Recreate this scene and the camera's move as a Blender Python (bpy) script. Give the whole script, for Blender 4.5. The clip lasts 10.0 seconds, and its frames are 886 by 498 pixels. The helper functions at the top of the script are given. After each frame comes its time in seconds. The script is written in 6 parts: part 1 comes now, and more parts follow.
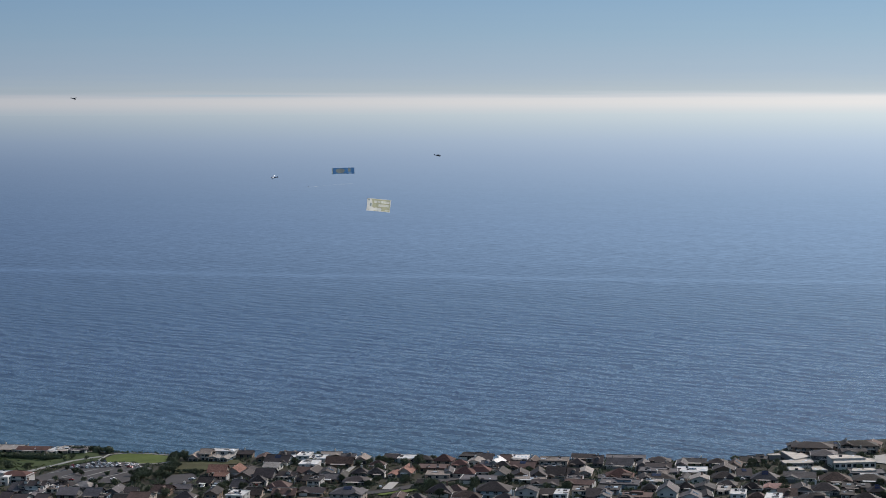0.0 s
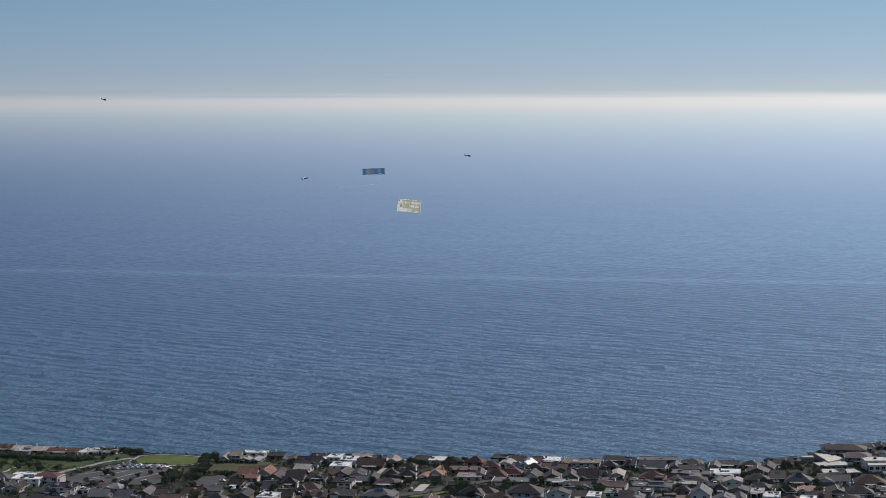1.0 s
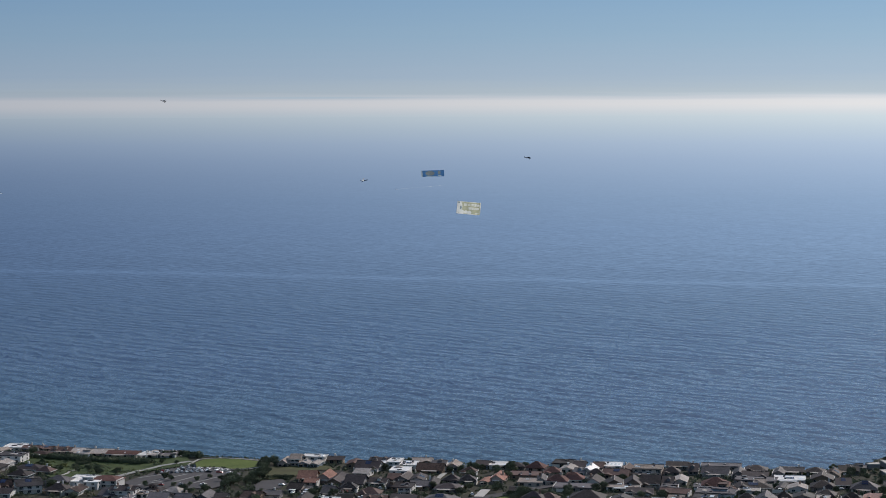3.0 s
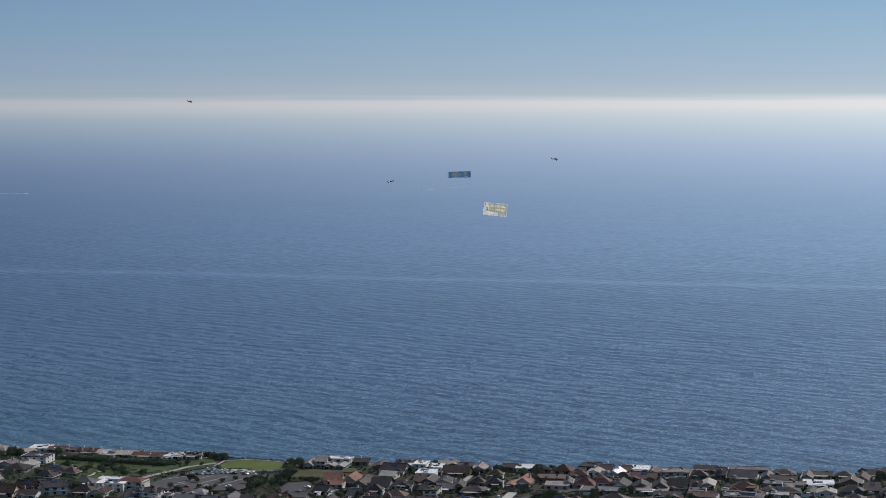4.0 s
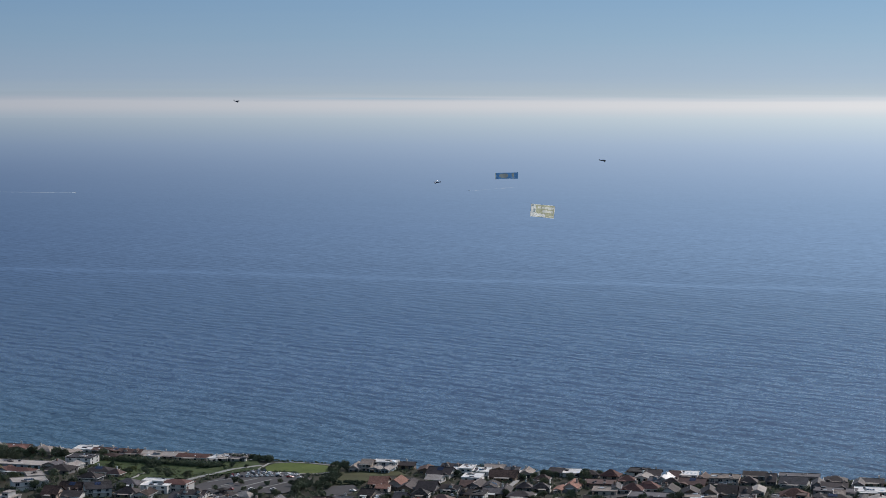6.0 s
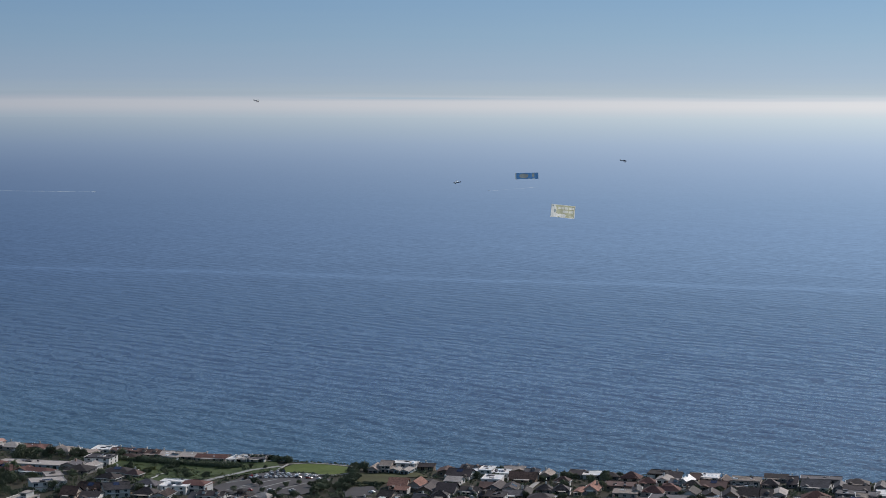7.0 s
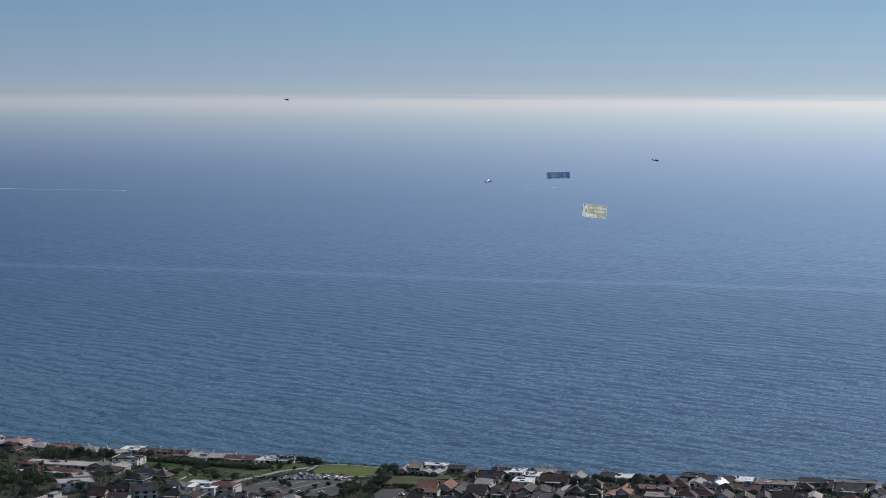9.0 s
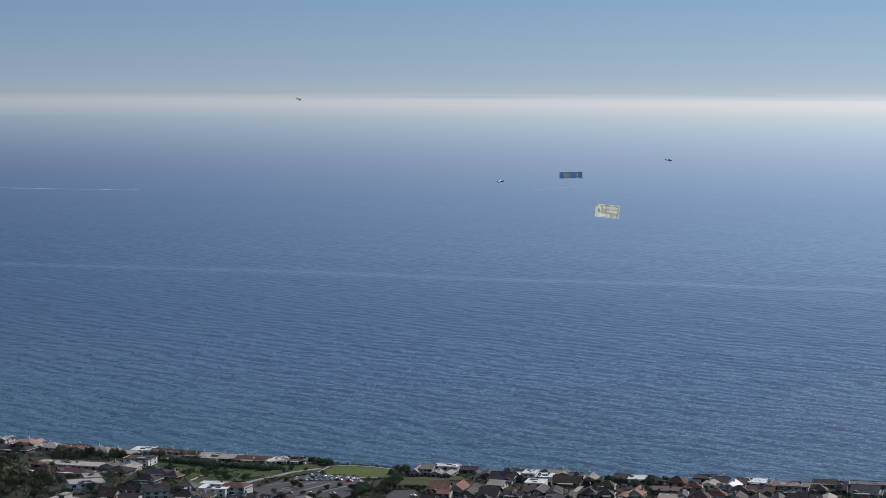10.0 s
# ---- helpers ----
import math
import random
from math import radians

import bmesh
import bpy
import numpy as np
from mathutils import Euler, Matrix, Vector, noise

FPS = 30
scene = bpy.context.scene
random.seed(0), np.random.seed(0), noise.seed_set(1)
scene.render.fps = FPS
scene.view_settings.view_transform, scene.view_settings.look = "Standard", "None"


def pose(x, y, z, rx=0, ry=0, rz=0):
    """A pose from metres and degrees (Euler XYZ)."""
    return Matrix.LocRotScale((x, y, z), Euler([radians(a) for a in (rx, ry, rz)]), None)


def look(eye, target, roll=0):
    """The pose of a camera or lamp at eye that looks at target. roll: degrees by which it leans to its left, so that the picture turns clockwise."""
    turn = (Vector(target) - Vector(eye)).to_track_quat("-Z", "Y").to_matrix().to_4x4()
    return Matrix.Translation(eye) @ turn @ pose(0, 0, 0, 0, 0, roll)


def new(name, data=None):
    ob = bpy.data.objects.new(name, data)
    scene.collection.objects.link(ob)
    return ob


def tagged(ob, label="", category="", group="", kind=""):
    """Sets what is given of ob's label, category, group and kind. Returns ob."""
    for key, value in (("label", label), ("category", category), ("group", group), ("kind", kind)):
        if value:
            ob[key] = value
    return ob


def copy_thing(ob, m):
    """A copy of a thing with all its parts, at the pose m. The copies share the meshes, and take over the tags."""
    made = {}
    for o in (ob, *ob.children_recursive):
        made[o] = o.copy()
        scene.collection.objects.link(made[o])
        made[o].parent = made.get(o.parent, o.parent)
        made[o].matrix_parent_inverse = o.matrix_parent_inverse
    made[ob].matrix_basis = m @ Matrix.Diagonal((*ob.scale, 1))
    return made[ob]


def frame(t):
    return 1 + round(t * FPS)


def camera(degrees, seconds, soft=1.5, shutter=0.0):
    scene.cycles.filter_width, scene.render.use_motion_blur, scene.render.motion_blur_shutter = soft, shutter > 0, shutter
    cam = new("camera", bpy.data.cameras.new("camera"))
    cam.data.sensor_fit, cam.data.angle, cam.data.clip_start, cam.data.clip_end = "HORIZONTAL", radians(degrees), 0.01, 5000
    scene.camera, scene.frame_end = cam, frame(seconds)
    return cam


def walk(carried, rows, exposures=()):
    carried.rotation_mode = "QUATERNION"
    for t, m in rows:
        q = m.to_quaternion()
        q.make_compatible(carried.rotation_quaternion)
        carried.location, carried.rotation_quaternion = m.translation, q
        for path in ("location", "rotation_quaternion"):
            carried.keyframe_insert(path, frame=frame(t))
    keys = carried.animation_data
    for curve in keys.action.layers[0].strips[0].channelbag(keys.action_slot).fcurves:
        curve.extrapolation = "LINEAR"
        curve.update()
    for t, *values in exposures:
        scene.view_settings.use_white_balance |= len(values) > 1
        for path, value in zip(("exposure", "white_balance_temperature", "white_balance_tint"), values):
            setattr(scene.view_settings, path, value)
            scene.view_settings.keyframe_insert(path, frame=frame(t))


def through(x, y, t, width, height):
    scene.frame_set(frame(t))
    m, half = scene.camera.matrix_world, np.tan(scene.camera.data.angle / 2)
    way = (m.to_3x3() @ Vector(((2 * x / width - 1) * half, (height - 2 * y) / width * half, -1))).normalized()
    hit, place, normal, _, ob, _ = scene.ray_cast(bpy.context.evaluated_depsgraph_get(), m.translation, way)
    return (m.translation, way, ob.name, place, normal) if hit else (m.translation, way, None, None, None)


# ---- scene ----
# The camera: a drone with a long lens, drifting out towards the sea while it pans to its left.
cam = camera(24.56, 10.0, soft=0.7)
PATH = [
    (0.0, 0.00, 0.00, 270.00, 85.946, 0.147, 0.000),
    (0.5, -0.75, 2.85, 270.02, 85.949, 0.190, 0.388),
    (1.0, -1.48, 5.69, 270.05, 85.958, 0.228, 0.815),
    (1.5, -2.18, 8.55, 270.09, 85.969, 0.254, 1.241),
    (2.0, -2.85, 11.42, 270.15, 85.981, 0.263, 1.645),
    (2.5, -3.46, 14.32, 270.23, 85.992, 0.245, 2.051),
    (4.0, -5.14, 23.13, 270.52, 86.028, 0.132, 3.164),
    (4.5, -5.66, 26.10, 270.62, 86.032, 0.084, 3.514),
    (5.0, -6.14, 29.11, 270.70, 86.028, 0.034, 3.849),
    (5.5, -6.58, 32.14, 270.78, 86.036, -0.021, 4.166),
    (7.0, -7.77, 41.27, 270.94, 86.030, -0.162, 5.027),
]
PATH += [
    (7.5, -8.15, 44.31, 270.97, 86.024, -0.190, 5.285),
    (8.0, -8.53, 47.32, 270.98, 86.017, -0.207, 5.521),
    (8.5, -8.92, 50.32, 270.96, 86.009, -0.218, 5.711),
    (9.0, -9.31, 53.30, 270.92, 85.997, -0.228, 5.883),
    (9.5, -9.72, 56.26, 270.87, 85.993, -0.238, 6.052),
    (10.0, -10.13, 59.21, 270.82, 85.986, -0.249, 6.222),
]
walk(cam, [(t, pose(x, y, z, rx, ry, rz)) for t, x, y, z, rx, ry, rz in PATH],
     [(0.0, 0.0, 6740, 10), (2.5, 0.0, 6620, 10), (5.5, 0.0, 6540, 10), (10.0, 0.0, 6490, 10)])

# ---- light: hazy afternoon sun over the sea, ahead and to the right ----
SUN_AZ, SUN_EL = radians(37), radians(31)      # from +y towards +x
SUN_DIR = Vector((math.sin(SUN_AZ) * math.cos(SUN_EL), math.cos(SUN_AZ) * math.cos(SUN_EL), math.sin(SUN_EL)))
sun = new("sun", bpy.data.lights.new("sun", "SUN"))
sun.data.energy, sun.data.angle, sun.data.color = 4.0, radians(3.0), (1.0, 0.92, 0.85)
sun.matrix_world = look(SUN_DIR * 3000, (0, 0, 0))
tagged(sun, kind="structure")


def nodes_of(owner):
    owner.use_nodes = True
    tree = owner.node_tree
    tree.nodes.clear()
    return tree.nodes, tree.links


def node(ns, kind, **values):
    n = ns.new(kind)
    for key, value in values.items():
        setattr(n, key, value)
    return n


def maths(ns, ln, op, a, b=None, c=None):
    n = ns.new("ShaderNodeMath")
    n.operation = op
    for i, v in enumerate((a, b, c)):
        if v is None:
            continue
        if isinstance(v, (int, float)):
            n.inputs[i].default_value = v
        else:
            ln.new(v, n.inputs[i])
    return n.outputs[0]


def ramp(ns, ln, fac, stops):
    n = ns.new("ShaderNodeValToRGB")
    n.color_ramp.elements[0].position, n.color_ramp.elements[0].color = stops[0][0], (*stops[0][1], 1)
    n.color_ramp.elements[1].position, n.color_ramp.elements[1].color = stops[-1][0], (*stops[-1][1], 1)
    for p, c in stops[1:-1]:
        el = n.color_ramp.elements.new(p)
        el.color = (*c, 1)
    ln.new(fac, n.inputs[0])
    return n.outputs[0]


def mix(ns, ln, fac, a, b, blend="MIX"):
    n = ns.new("ShaderNodeMix")
    n.data_type, n.blend_type = "RGBA", blend
    for i, v in ((0, fac), (6, a), (7, b)):
        if isinstance(v, (int, float)):
            n.inputs[i].default_value = v
        elif isinstance(v, tuple):
            n.inputs[i].default_value = (*v, 1)
        else:
            ln.new(v, n.inputs[i])
    return n.outputs[2]


def towards_sun(ns, ln, vector):
    """How far a level direction points to the sun's side: 1 under the sun, -1 away from it."""
    flat = node(ns, "ShaderNodeVectorMath", operation="MULTIPLY")
    ln.new(vector, flat.inputs[0])
    flat.inputs[1].default_value = (1, 1, 0)
    unit = node(ns, "ShaderNodeVectorMath", operation="NORMALIZE")
    ln.new(flat.outputs[0], unit.inputs[0])
    dot = node(ns, "ShaderNodeVectorMath", operation="DOT_PRODUCT")
    ln.new(unit.outputs[0], dot.inputs[0])
    dot.inputs[1].default_value = (math.sin(SUN_AZ), math.cos(SUN_AZ), 0)
    return dot.outputs["Value"]


SIDE_MID = math.cos(SUN_AZ)


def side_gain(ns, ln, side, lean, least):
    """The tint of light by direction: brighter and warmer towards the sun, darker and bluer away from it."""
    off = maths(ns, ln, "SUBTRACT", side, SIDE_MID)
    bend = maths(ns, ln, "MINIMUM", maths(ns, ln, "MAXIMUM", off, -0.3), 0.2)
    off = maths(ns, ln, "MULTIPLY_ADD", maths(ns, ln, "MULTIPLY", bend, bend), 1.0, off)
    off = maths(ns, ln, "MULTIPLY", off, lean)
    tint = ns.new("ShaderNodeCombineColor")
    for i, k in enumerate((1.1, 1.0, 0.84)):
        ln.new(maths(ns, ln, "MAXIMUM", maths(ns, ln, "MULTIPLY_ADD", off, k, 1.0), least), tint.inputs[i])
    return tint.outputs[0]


# the sky: clear above, with a bank of bright marine haze along the horizon
world = bpy.data.worlds.new("world")
scene.world = world
ns, ln = nodes_of(world)
sky = node(ns, "ShaderNodeTexSky", sky_type="NISHITA", sun_disc=False, sun_elevation=SUN_EL, sun_rotation=SUN_AZ,
           air_density=1.2, dust_density=1.5, ozone_density=1.5)
geo = ns.new("ShaderNodeTexCoord")
sep = ns.new("ShaderNodeSeparateXYZ")
ln.new(geo.outputs["Generated"], sep.inputs[0])
side = towards_sun(ns, ln, geo.outputs["Generated"])
# long soft streaks in the haze
stretch = node(ns, "ShaderNodeVectorMath", operation="MULTIPLY")
ln.new(geo.outputs["Generated"], stretch.inputs[0])
stretch.inputs[1].default_value = (9, 9, 420)
streak = node(ns, "ShaderNodeTexNoise")
streak.inputs["Scale"].default_value, streak.inputs["Detail"].default_value = 1.0, 3.0
ln.new(stretch.outputs[0], streak.inputs["Vector"])
calm = node(ns, "ShaderNodeMapRange", clamp=True)           # level at the horizon itself
calm.inputs["From Min"].default_value, calm.inputs["From Max"].default_value = -0.003, 0.006
ln.new(sep.outputs["Z"], calm.inputs["Value"])
wobble = maths(ns, ln, "MULTIPLY", maths(ns, ln, "SUBTRACT", streak.outputs["Fac"], 0.5), 0.0036)
elev = maths(ns, ln, "MULTIPLY_ADD", wobble, calm.outputs[0], sep.outputs["Z"])
level = node(ns, "ShaderNodeMapRange", clamp=True)
level.inputs["From Min"].default_value, level.inputs["From Max"].default_value = -0.01, 0.06
ln.new(elev, level.inputs["Value"])
HAZE_STOPS = [(0.0, (0.48, 0.57, 0.65)), (0.071, (0.50, 0.585, 0.655)), (0.103, (0.55, 0.605, 0.665)), (0.128, (0.60, 0.635, 0.68)), (0.155, (0.64, 0.655, 0.69)), (0.186, (0.63, 0.65, 0.69)),
              (0.209, (0.53, 0.575, 0.64)), (0.221, (0.47, 0.54, 0.61)), (0.242, (0.42, 0.50, 0.575)), (0.361, (0.355, 0.46, 0.58)), (0.64, (0.285, 0.425, 0.572)), (1.0, (0.22, 0.375, 0.565))]
haze = ramp(ns, ln, level.outputs[0], HAZE_STOPS)
lean = ramp(ns, ln, level.outputs[0], [(0.0, (2.1, 2.1, 2.1)), (0.13, (1.9, 1.9, 1.9)), (0.2, (1.8, 1.8, 1.8)), (0.26, (1.2, 1.2, 1.2)), (1.0, (1.15, 1.15, 1.15))])
glare = node(ns, "ShaderNodeMapRange", interpolation_type="SMOOTHSTEP")      # the sky near the sun is brighter still
glare.inputs["From Min"].default_value, glare.inputs["From Max"].default_value, glare.inputs["To Max"].default_value = 0.06, 0.25, 1.1
ln.new(sep.outputs["Z"], glare.inputs["Value"])
lean = maths(ns, ln, "ADD", lean, glare.outputs[0])
gain = side_gain(ns, ln, side, lean, maths(ns, ln, "MULTIPLY_ADD", glare.outputs[0], 0.41, 0.35))
haze = mix(ns, ln, 1.0, haze, gain, "MULTIPLY")
gap = maths(ns, ln, "DIVIDE", maths(ns, ln, "SUBTRACT", sep.outputs["Z"], 0.0046), 0.0005)
gap = maths(ns, ln, "POWER", 2.718, maths(ns, ln, "MULTIPLY", maths(ns, ln, "MULTIPLY", gap, gap), -1.0))
along = maths(ns, ln, "DIVIDE", maths(ns, ln, "ADD", maths(ns, ln, "DIVIDE", sep.outputs["X"], maths(ns, ln, "MAXIMUM", sep.outputs["Y"], 0.05)), 0.102), 0.05)
along = maths(ns, ln, "POWER", 2.718, maths(ns, ln, "MULTIPLY", maths(ns, ln, "MULTIPLY", along, along), -1.0))
haze = mix(ns, ln, maths(ns, ln, "MULTIPLY", maths(ns, ln, "MULTIPLY", gap, along), 0.75), haze, (0.36, 0.47, 0.57))
high = mix(ns, ln, 1.0, sky.outputs[0], (0.135, 0.135, 0.135), "MULTIPLY")
upper = node(ns, "ShaderNodeMapRange", interpolation_type="SMOOTHSTEP")
upper.inputs["From Min"].default_value, upper.inputs["From Max"].default_value = 0.42, 0.90
ln.new(sep.outputs["Z"], upper.inputs["Value"])
back = ns.new("ShaderNodeBackground")
ln.new(mix(ns, ln, upper.outputs[0], haze, high), back.inputs["Color"])
back.inputs["Strength"].default_value = 1.0
ln.new(back.outputs[0], ns.new("ShaderNodeOutputWorld").inputs[0])


# ---- materials ----
def surface(name, colour, rough=0.8, vary=0.25, patch=0.25, grain=1.5, broad=0.15, tint=None, metal=0.0, relief=0.0, spread=0.12, gloss=None):
    """A weathered surface: colour changes at two scales, and a little from thing to thing."""
    m = bpy.data.materials.new(name)
    ns, ln = nodes_of(m)
    out, bsdf = ns.new("ShaderNodeOutputMaterial"), ns.new("ShaderNodeBsdfPrincipled")
    geo, info = ns.new("ShaderNodeNewGeometry"), ns.new("ShaderNodeObjectInfo")
    small, large = ns.new("ShaderNodeTexNoise"), ns.new("ShaderNodeTexNoise")
    small.inputs["Scale"].default_value, small.inputs["Detail"].default_value = grain, 4
    large.inputs["Scale"].default_value, large.inputs["Detail"].default_value = broad, 3
    for n in (small, large):
        ln.new(geo.outputs["Position"], n.inputs["Vector"])
    value = maths(ns, ln, "MULTIPLY_ADD", maths(ns, ln, "SUBTRACT", small.outputs["Fac"], 0.5), 2 * vary, 1.0)
    value = maths(ns, ln, "MULTIPLY_ADD", maths(ns, ln, "SUBTRACT", large.outputs["Fac"], 0.5), 2 * patch, value)
    value = maths(ns, ln, "MULTIPLY_ADD", maths(ns, ln, "SUBTRACT", info.outputs["Random"], 0.5), 2 * spread, value)
    base = colour if tint is None else mix(ns, ln, large.outputs["Fac"], colour, tint)
    ln.new(mix(ns, ln, 1.0, base, value, "MULTIPLY"), bsdf.inputs["Base Color"])
    bsdf.inputs["Roughness"].default_value, bsdf.inputs["Metallic"].default_value = rough, metal
    if gloss is not None or rough >= 0.75:
        bsdf.inputs["Specular IOR Level"].default_value = 0.12 if gloss is None else gloss
    if relief:
        bump = ns.new("ShaderNodeBump")
        bump.inputs["Distance"].default_value = relief
        ln.new(small.outputs["Fac"], bump.inputs["Height"])
        ln.new(bump.outputs[0], bsdf.inputs["Normal"])
    ln.new(bsdf.outputs[0], out.inputs[0])
    return m


ROOF_BROWN = surface("brown_roof", (0.082, 0.050, 0.044), 0.75, 0.8, 0.5, 0.8, spread=0.55, gloss=0.12)
ROOF_DARK = surface("dark_roof", (0.040, 0.031, 0.032), 0.72, 0.9, 0.6, 0.8, spread=0.6, gloss=0.15)
ROOF_GREY = surface("grey_roof", (0.076, 0.068, 0.073), 0.72, 0.8, 0.5, 0.8, spread=0.6, gloss=0.15)
ROOF_TAN = surface("tan_roof", (0.235, 0.195, 0.172), 0.85, 0.7, 0.45, 0.8, spread=0.25)
ROOF_TERRACOTTA = surface("terracotta_roof", (0.25, 0.13, 0.10), 0.85, 0.7, 0.45, 0.8, spread=0.25)
ROOF_RED = surface("dark_red_roof", (0.115, 0.058, 0.050), 0.85, 0.7, 0.45, 0.8, spread=0.25)
ROOF_PINK = surface("faded_pink_roof", (0.32, 0.19, 0.16), 0.85, 0.7, 0.45, 0.8, spread=0.25)
ROOF_WHITE = surface("white_roof", (0.60, 0.575, 0.56), 0.7, 0.3, 0.35, 0.6)
ROOF_PALE = surface("pale_grey_roof", (0.33, 0.29, 0.265), 0.8, 0.5, 0.4, 0.8)
ROOF_CREAM = surface("cream_flat_roof", (0.55, 0.49, 0.43), 0.8, 0.25, 0.3, 0.6)
WALL_WHITE = surface("white_stucco", (0.56, 0.54, 0.52), 0.85, 0.1, 0.12, 1.0)
WALL_TAN = surface("tan_stucco", (0.43, 0.355, 0.31), 0.85, 0.12, 0.15, 1.0)
WALL_GREY = surface("grey_siding", (0.20, 0.19, 0.195), 0.8, 0.12, 0.15, 1.0)
WALL_BROWN = surface("brown_siding", (0.20, 0.15, 0.115), 0.85, 0.15, 0.15, 1.0)
WALL_BLUE = surface("blue_grey_siding", (0.28, 0.34, 0.40), 0.8, 0.1, 0.12, 1.0)
TRIM = surface("painted_trim", (0.62, 0.60, 0.57), 0.6, 0.06, 0.08, 3)
FRAME = surface("grey_window_frames", (0.24, 0.235, 0.23), 0.6, 0.06, 0.08, 3, spread=0.5)
GLAZE = surface("bright_glazing", (0.72, 0.74, 0.76), 0.12, 0.05, 0.08, 3, spread=0.3)
FASCIA = surface("white_fascia_board", (0.62, 0.60, 0.58), 0.5, 0.06, 0.08, 3, spread=0.2)
CAR_GLASS = surface("car_glass", (0.03, 0.034, 0.04), 0.42, 0.05, 0.1, 2)
KERB = surface("kerb_stone", (0.24, 0.235, 0.225), 0.9, 0.15, 0.2, 1.2)
DARK_TRIM = surface("dark_metal_trim", (0.05, 0.05, 0.055), 0.5, 0.1, 0.1, 3)
PANE = surface("window_glass", (0.018, 0.022, 0.028), 0.16, 0.05, 0.1, 2, spread=0.2)
SOLAR = surface("solar_cells", (0.012, 0.02, 0.06), 0.18, 0.1, 0.1, 3)
BRICK = surface("chimney_brick", (0.26, 0.17, 0.13), 0.9, 0.2, 0.2, 4)
ASPHALT = surface("asphalt", (0.072, 0.067, 0.070), 0.9, 0.15, 0.3, 0.8, 0.05)
CONCRETE = surface("pale_concrete", (0.36, 0.34, 0.32), 0.9, 0.12, 0.2, 1.2)
LAWN = surface("mown_lawn", (0.070, 0.105, 0.022), 0.95, 0.35, 0.4, 0.5, 0.05, tint=(0.10, 0.12, 0.034))
MEADOW = surface("hill_grass", (0.030, 0.058, 0.016), 0.95, 0.7, 0.9, 0.35, 0.045, tint=(0.050, 0.056, 0.026))
DRY_GRASS = surface("dry_grass", (0.056, 0.05, 0.03), 0.95, 0.3, 0.3, 0.8, 0.06, tint=(0.075, 0.08, 0.035))
BARE_EARTH = surface("bare_earth", (0.17, 0.13, 0.10), 0.95, 0.4, 0.5, 0.5, 0.08)
SOIL = surface("yard_ground", (0.046, 0.040, 0.034), 0.95, 0.4, 0.5, 0.4, 0.06, tint=(0.034, 0.036, 0.022))
LEAF = surface("dark_leaves", (0.105, 0.118, 0.072), 0.8, 0.5, 0.4, 1.0, 0.15, spread=0.35)
LEAF_LIGHT = surface("yellow_green_leaves", (0.11, 0.12, 0.045), 0.8, 0.4, 0.3, 1.0, 0.15, spread=0.3)
BARK = surface("bark", (0.11, 0.085, 0.065), 0.95, 0.3, 0.2, 4)
PALM_LEAF = surface("palm_fronds", (0.08, 0.10, 0.045), 0.8, 0.3, 0.3, 2, spread=0.2)
RUBBER = surface("rubber", (0.02, 0.02, 0.02), 0.9, 0.1, 0.1, 5)
CAR_WHITE = surface("white_car_paint", (0.66, 0.65, 0.65), 0.5, 0.03, 0.03, 2)
CAR_SILVER = surface("silver_car_paint", (0.42, 0.43, 0.45), 0.5, 0.03, 0.03, 2, metal=0.4)
CAR_DARK = surface("dark_car_paint", (0.025, 0.027, 0.033), 0.2, 0.03, 0.03, 2)
CAR_RED = surface("red_car_paint", (0.30, 0.03, 0.025), 0.25, 0.03, 0.03, 2)
PLANE_DARK = surface("dark_aircraft_paint", (0.035, 0.04, 0.06), 0.65, 0.1, 0.1, 1)
PLANE_PALE = surface("pale_aircraft_paint", (0.55, 0.57, 0.6), 0.35, 0.1, 0.1, 1)


def cloth_print(name, colour, through=0.8):
    """Thin banner cloth that the sun shines through."""
    m = bpy.data.materials.new(name)
    ns, ln = nodes_of(m)
    out, both = ns.new("ShaderNodeOutputMaterial"), ns.new("ShaderNodeMixShader")
    geo, weave = ns.new("ShaderNodeNewGeometry"), ns.new("ShaderNodeTexNoise")
    weave.inputs["Scale"].default_value = 0.7
    ln.new(geo.outputs["Position"], weave.inputs["Vector"])
    col = mix(ns, ln, 1.0, colour, maths(ns, ln, "MULTIPLY_ADD", weave.outputs["Fac"], 0.3, 0.85), "MULTIPLY")
    for i, kind in ((1, "ShaderNodeBsdfDiffuse"), (2, "ShaderNodeBsdfTranslucent")):
        n = ns.new(kind)
        ln.new(col, n.inputs["Color"])
        ln.new(n.outputs[0], both.inputs[i])
    both.inputs[0].default_value = through
    ln.new(both.outputs[0], out.inputs[0])
    return m


BANNER_BLUE = cloth_print("blue_banner_cloth", (0.045, 0.12, 0.25))
BANNER_GOLD = cloth_print("gold_banner_print", (0.13, 0.155, 0.16))
BANNER_OLIVE = cloth_print("olive_banner_cloth", (0.36, 0.37, 0.26))
BANNER_WHITE = cloth_print("white_banner_print", (0.60, 0.61, 0.57))
BANNER_GREY = cloth_print("grey_banner_print", (0.22, 0.27, 0.28))


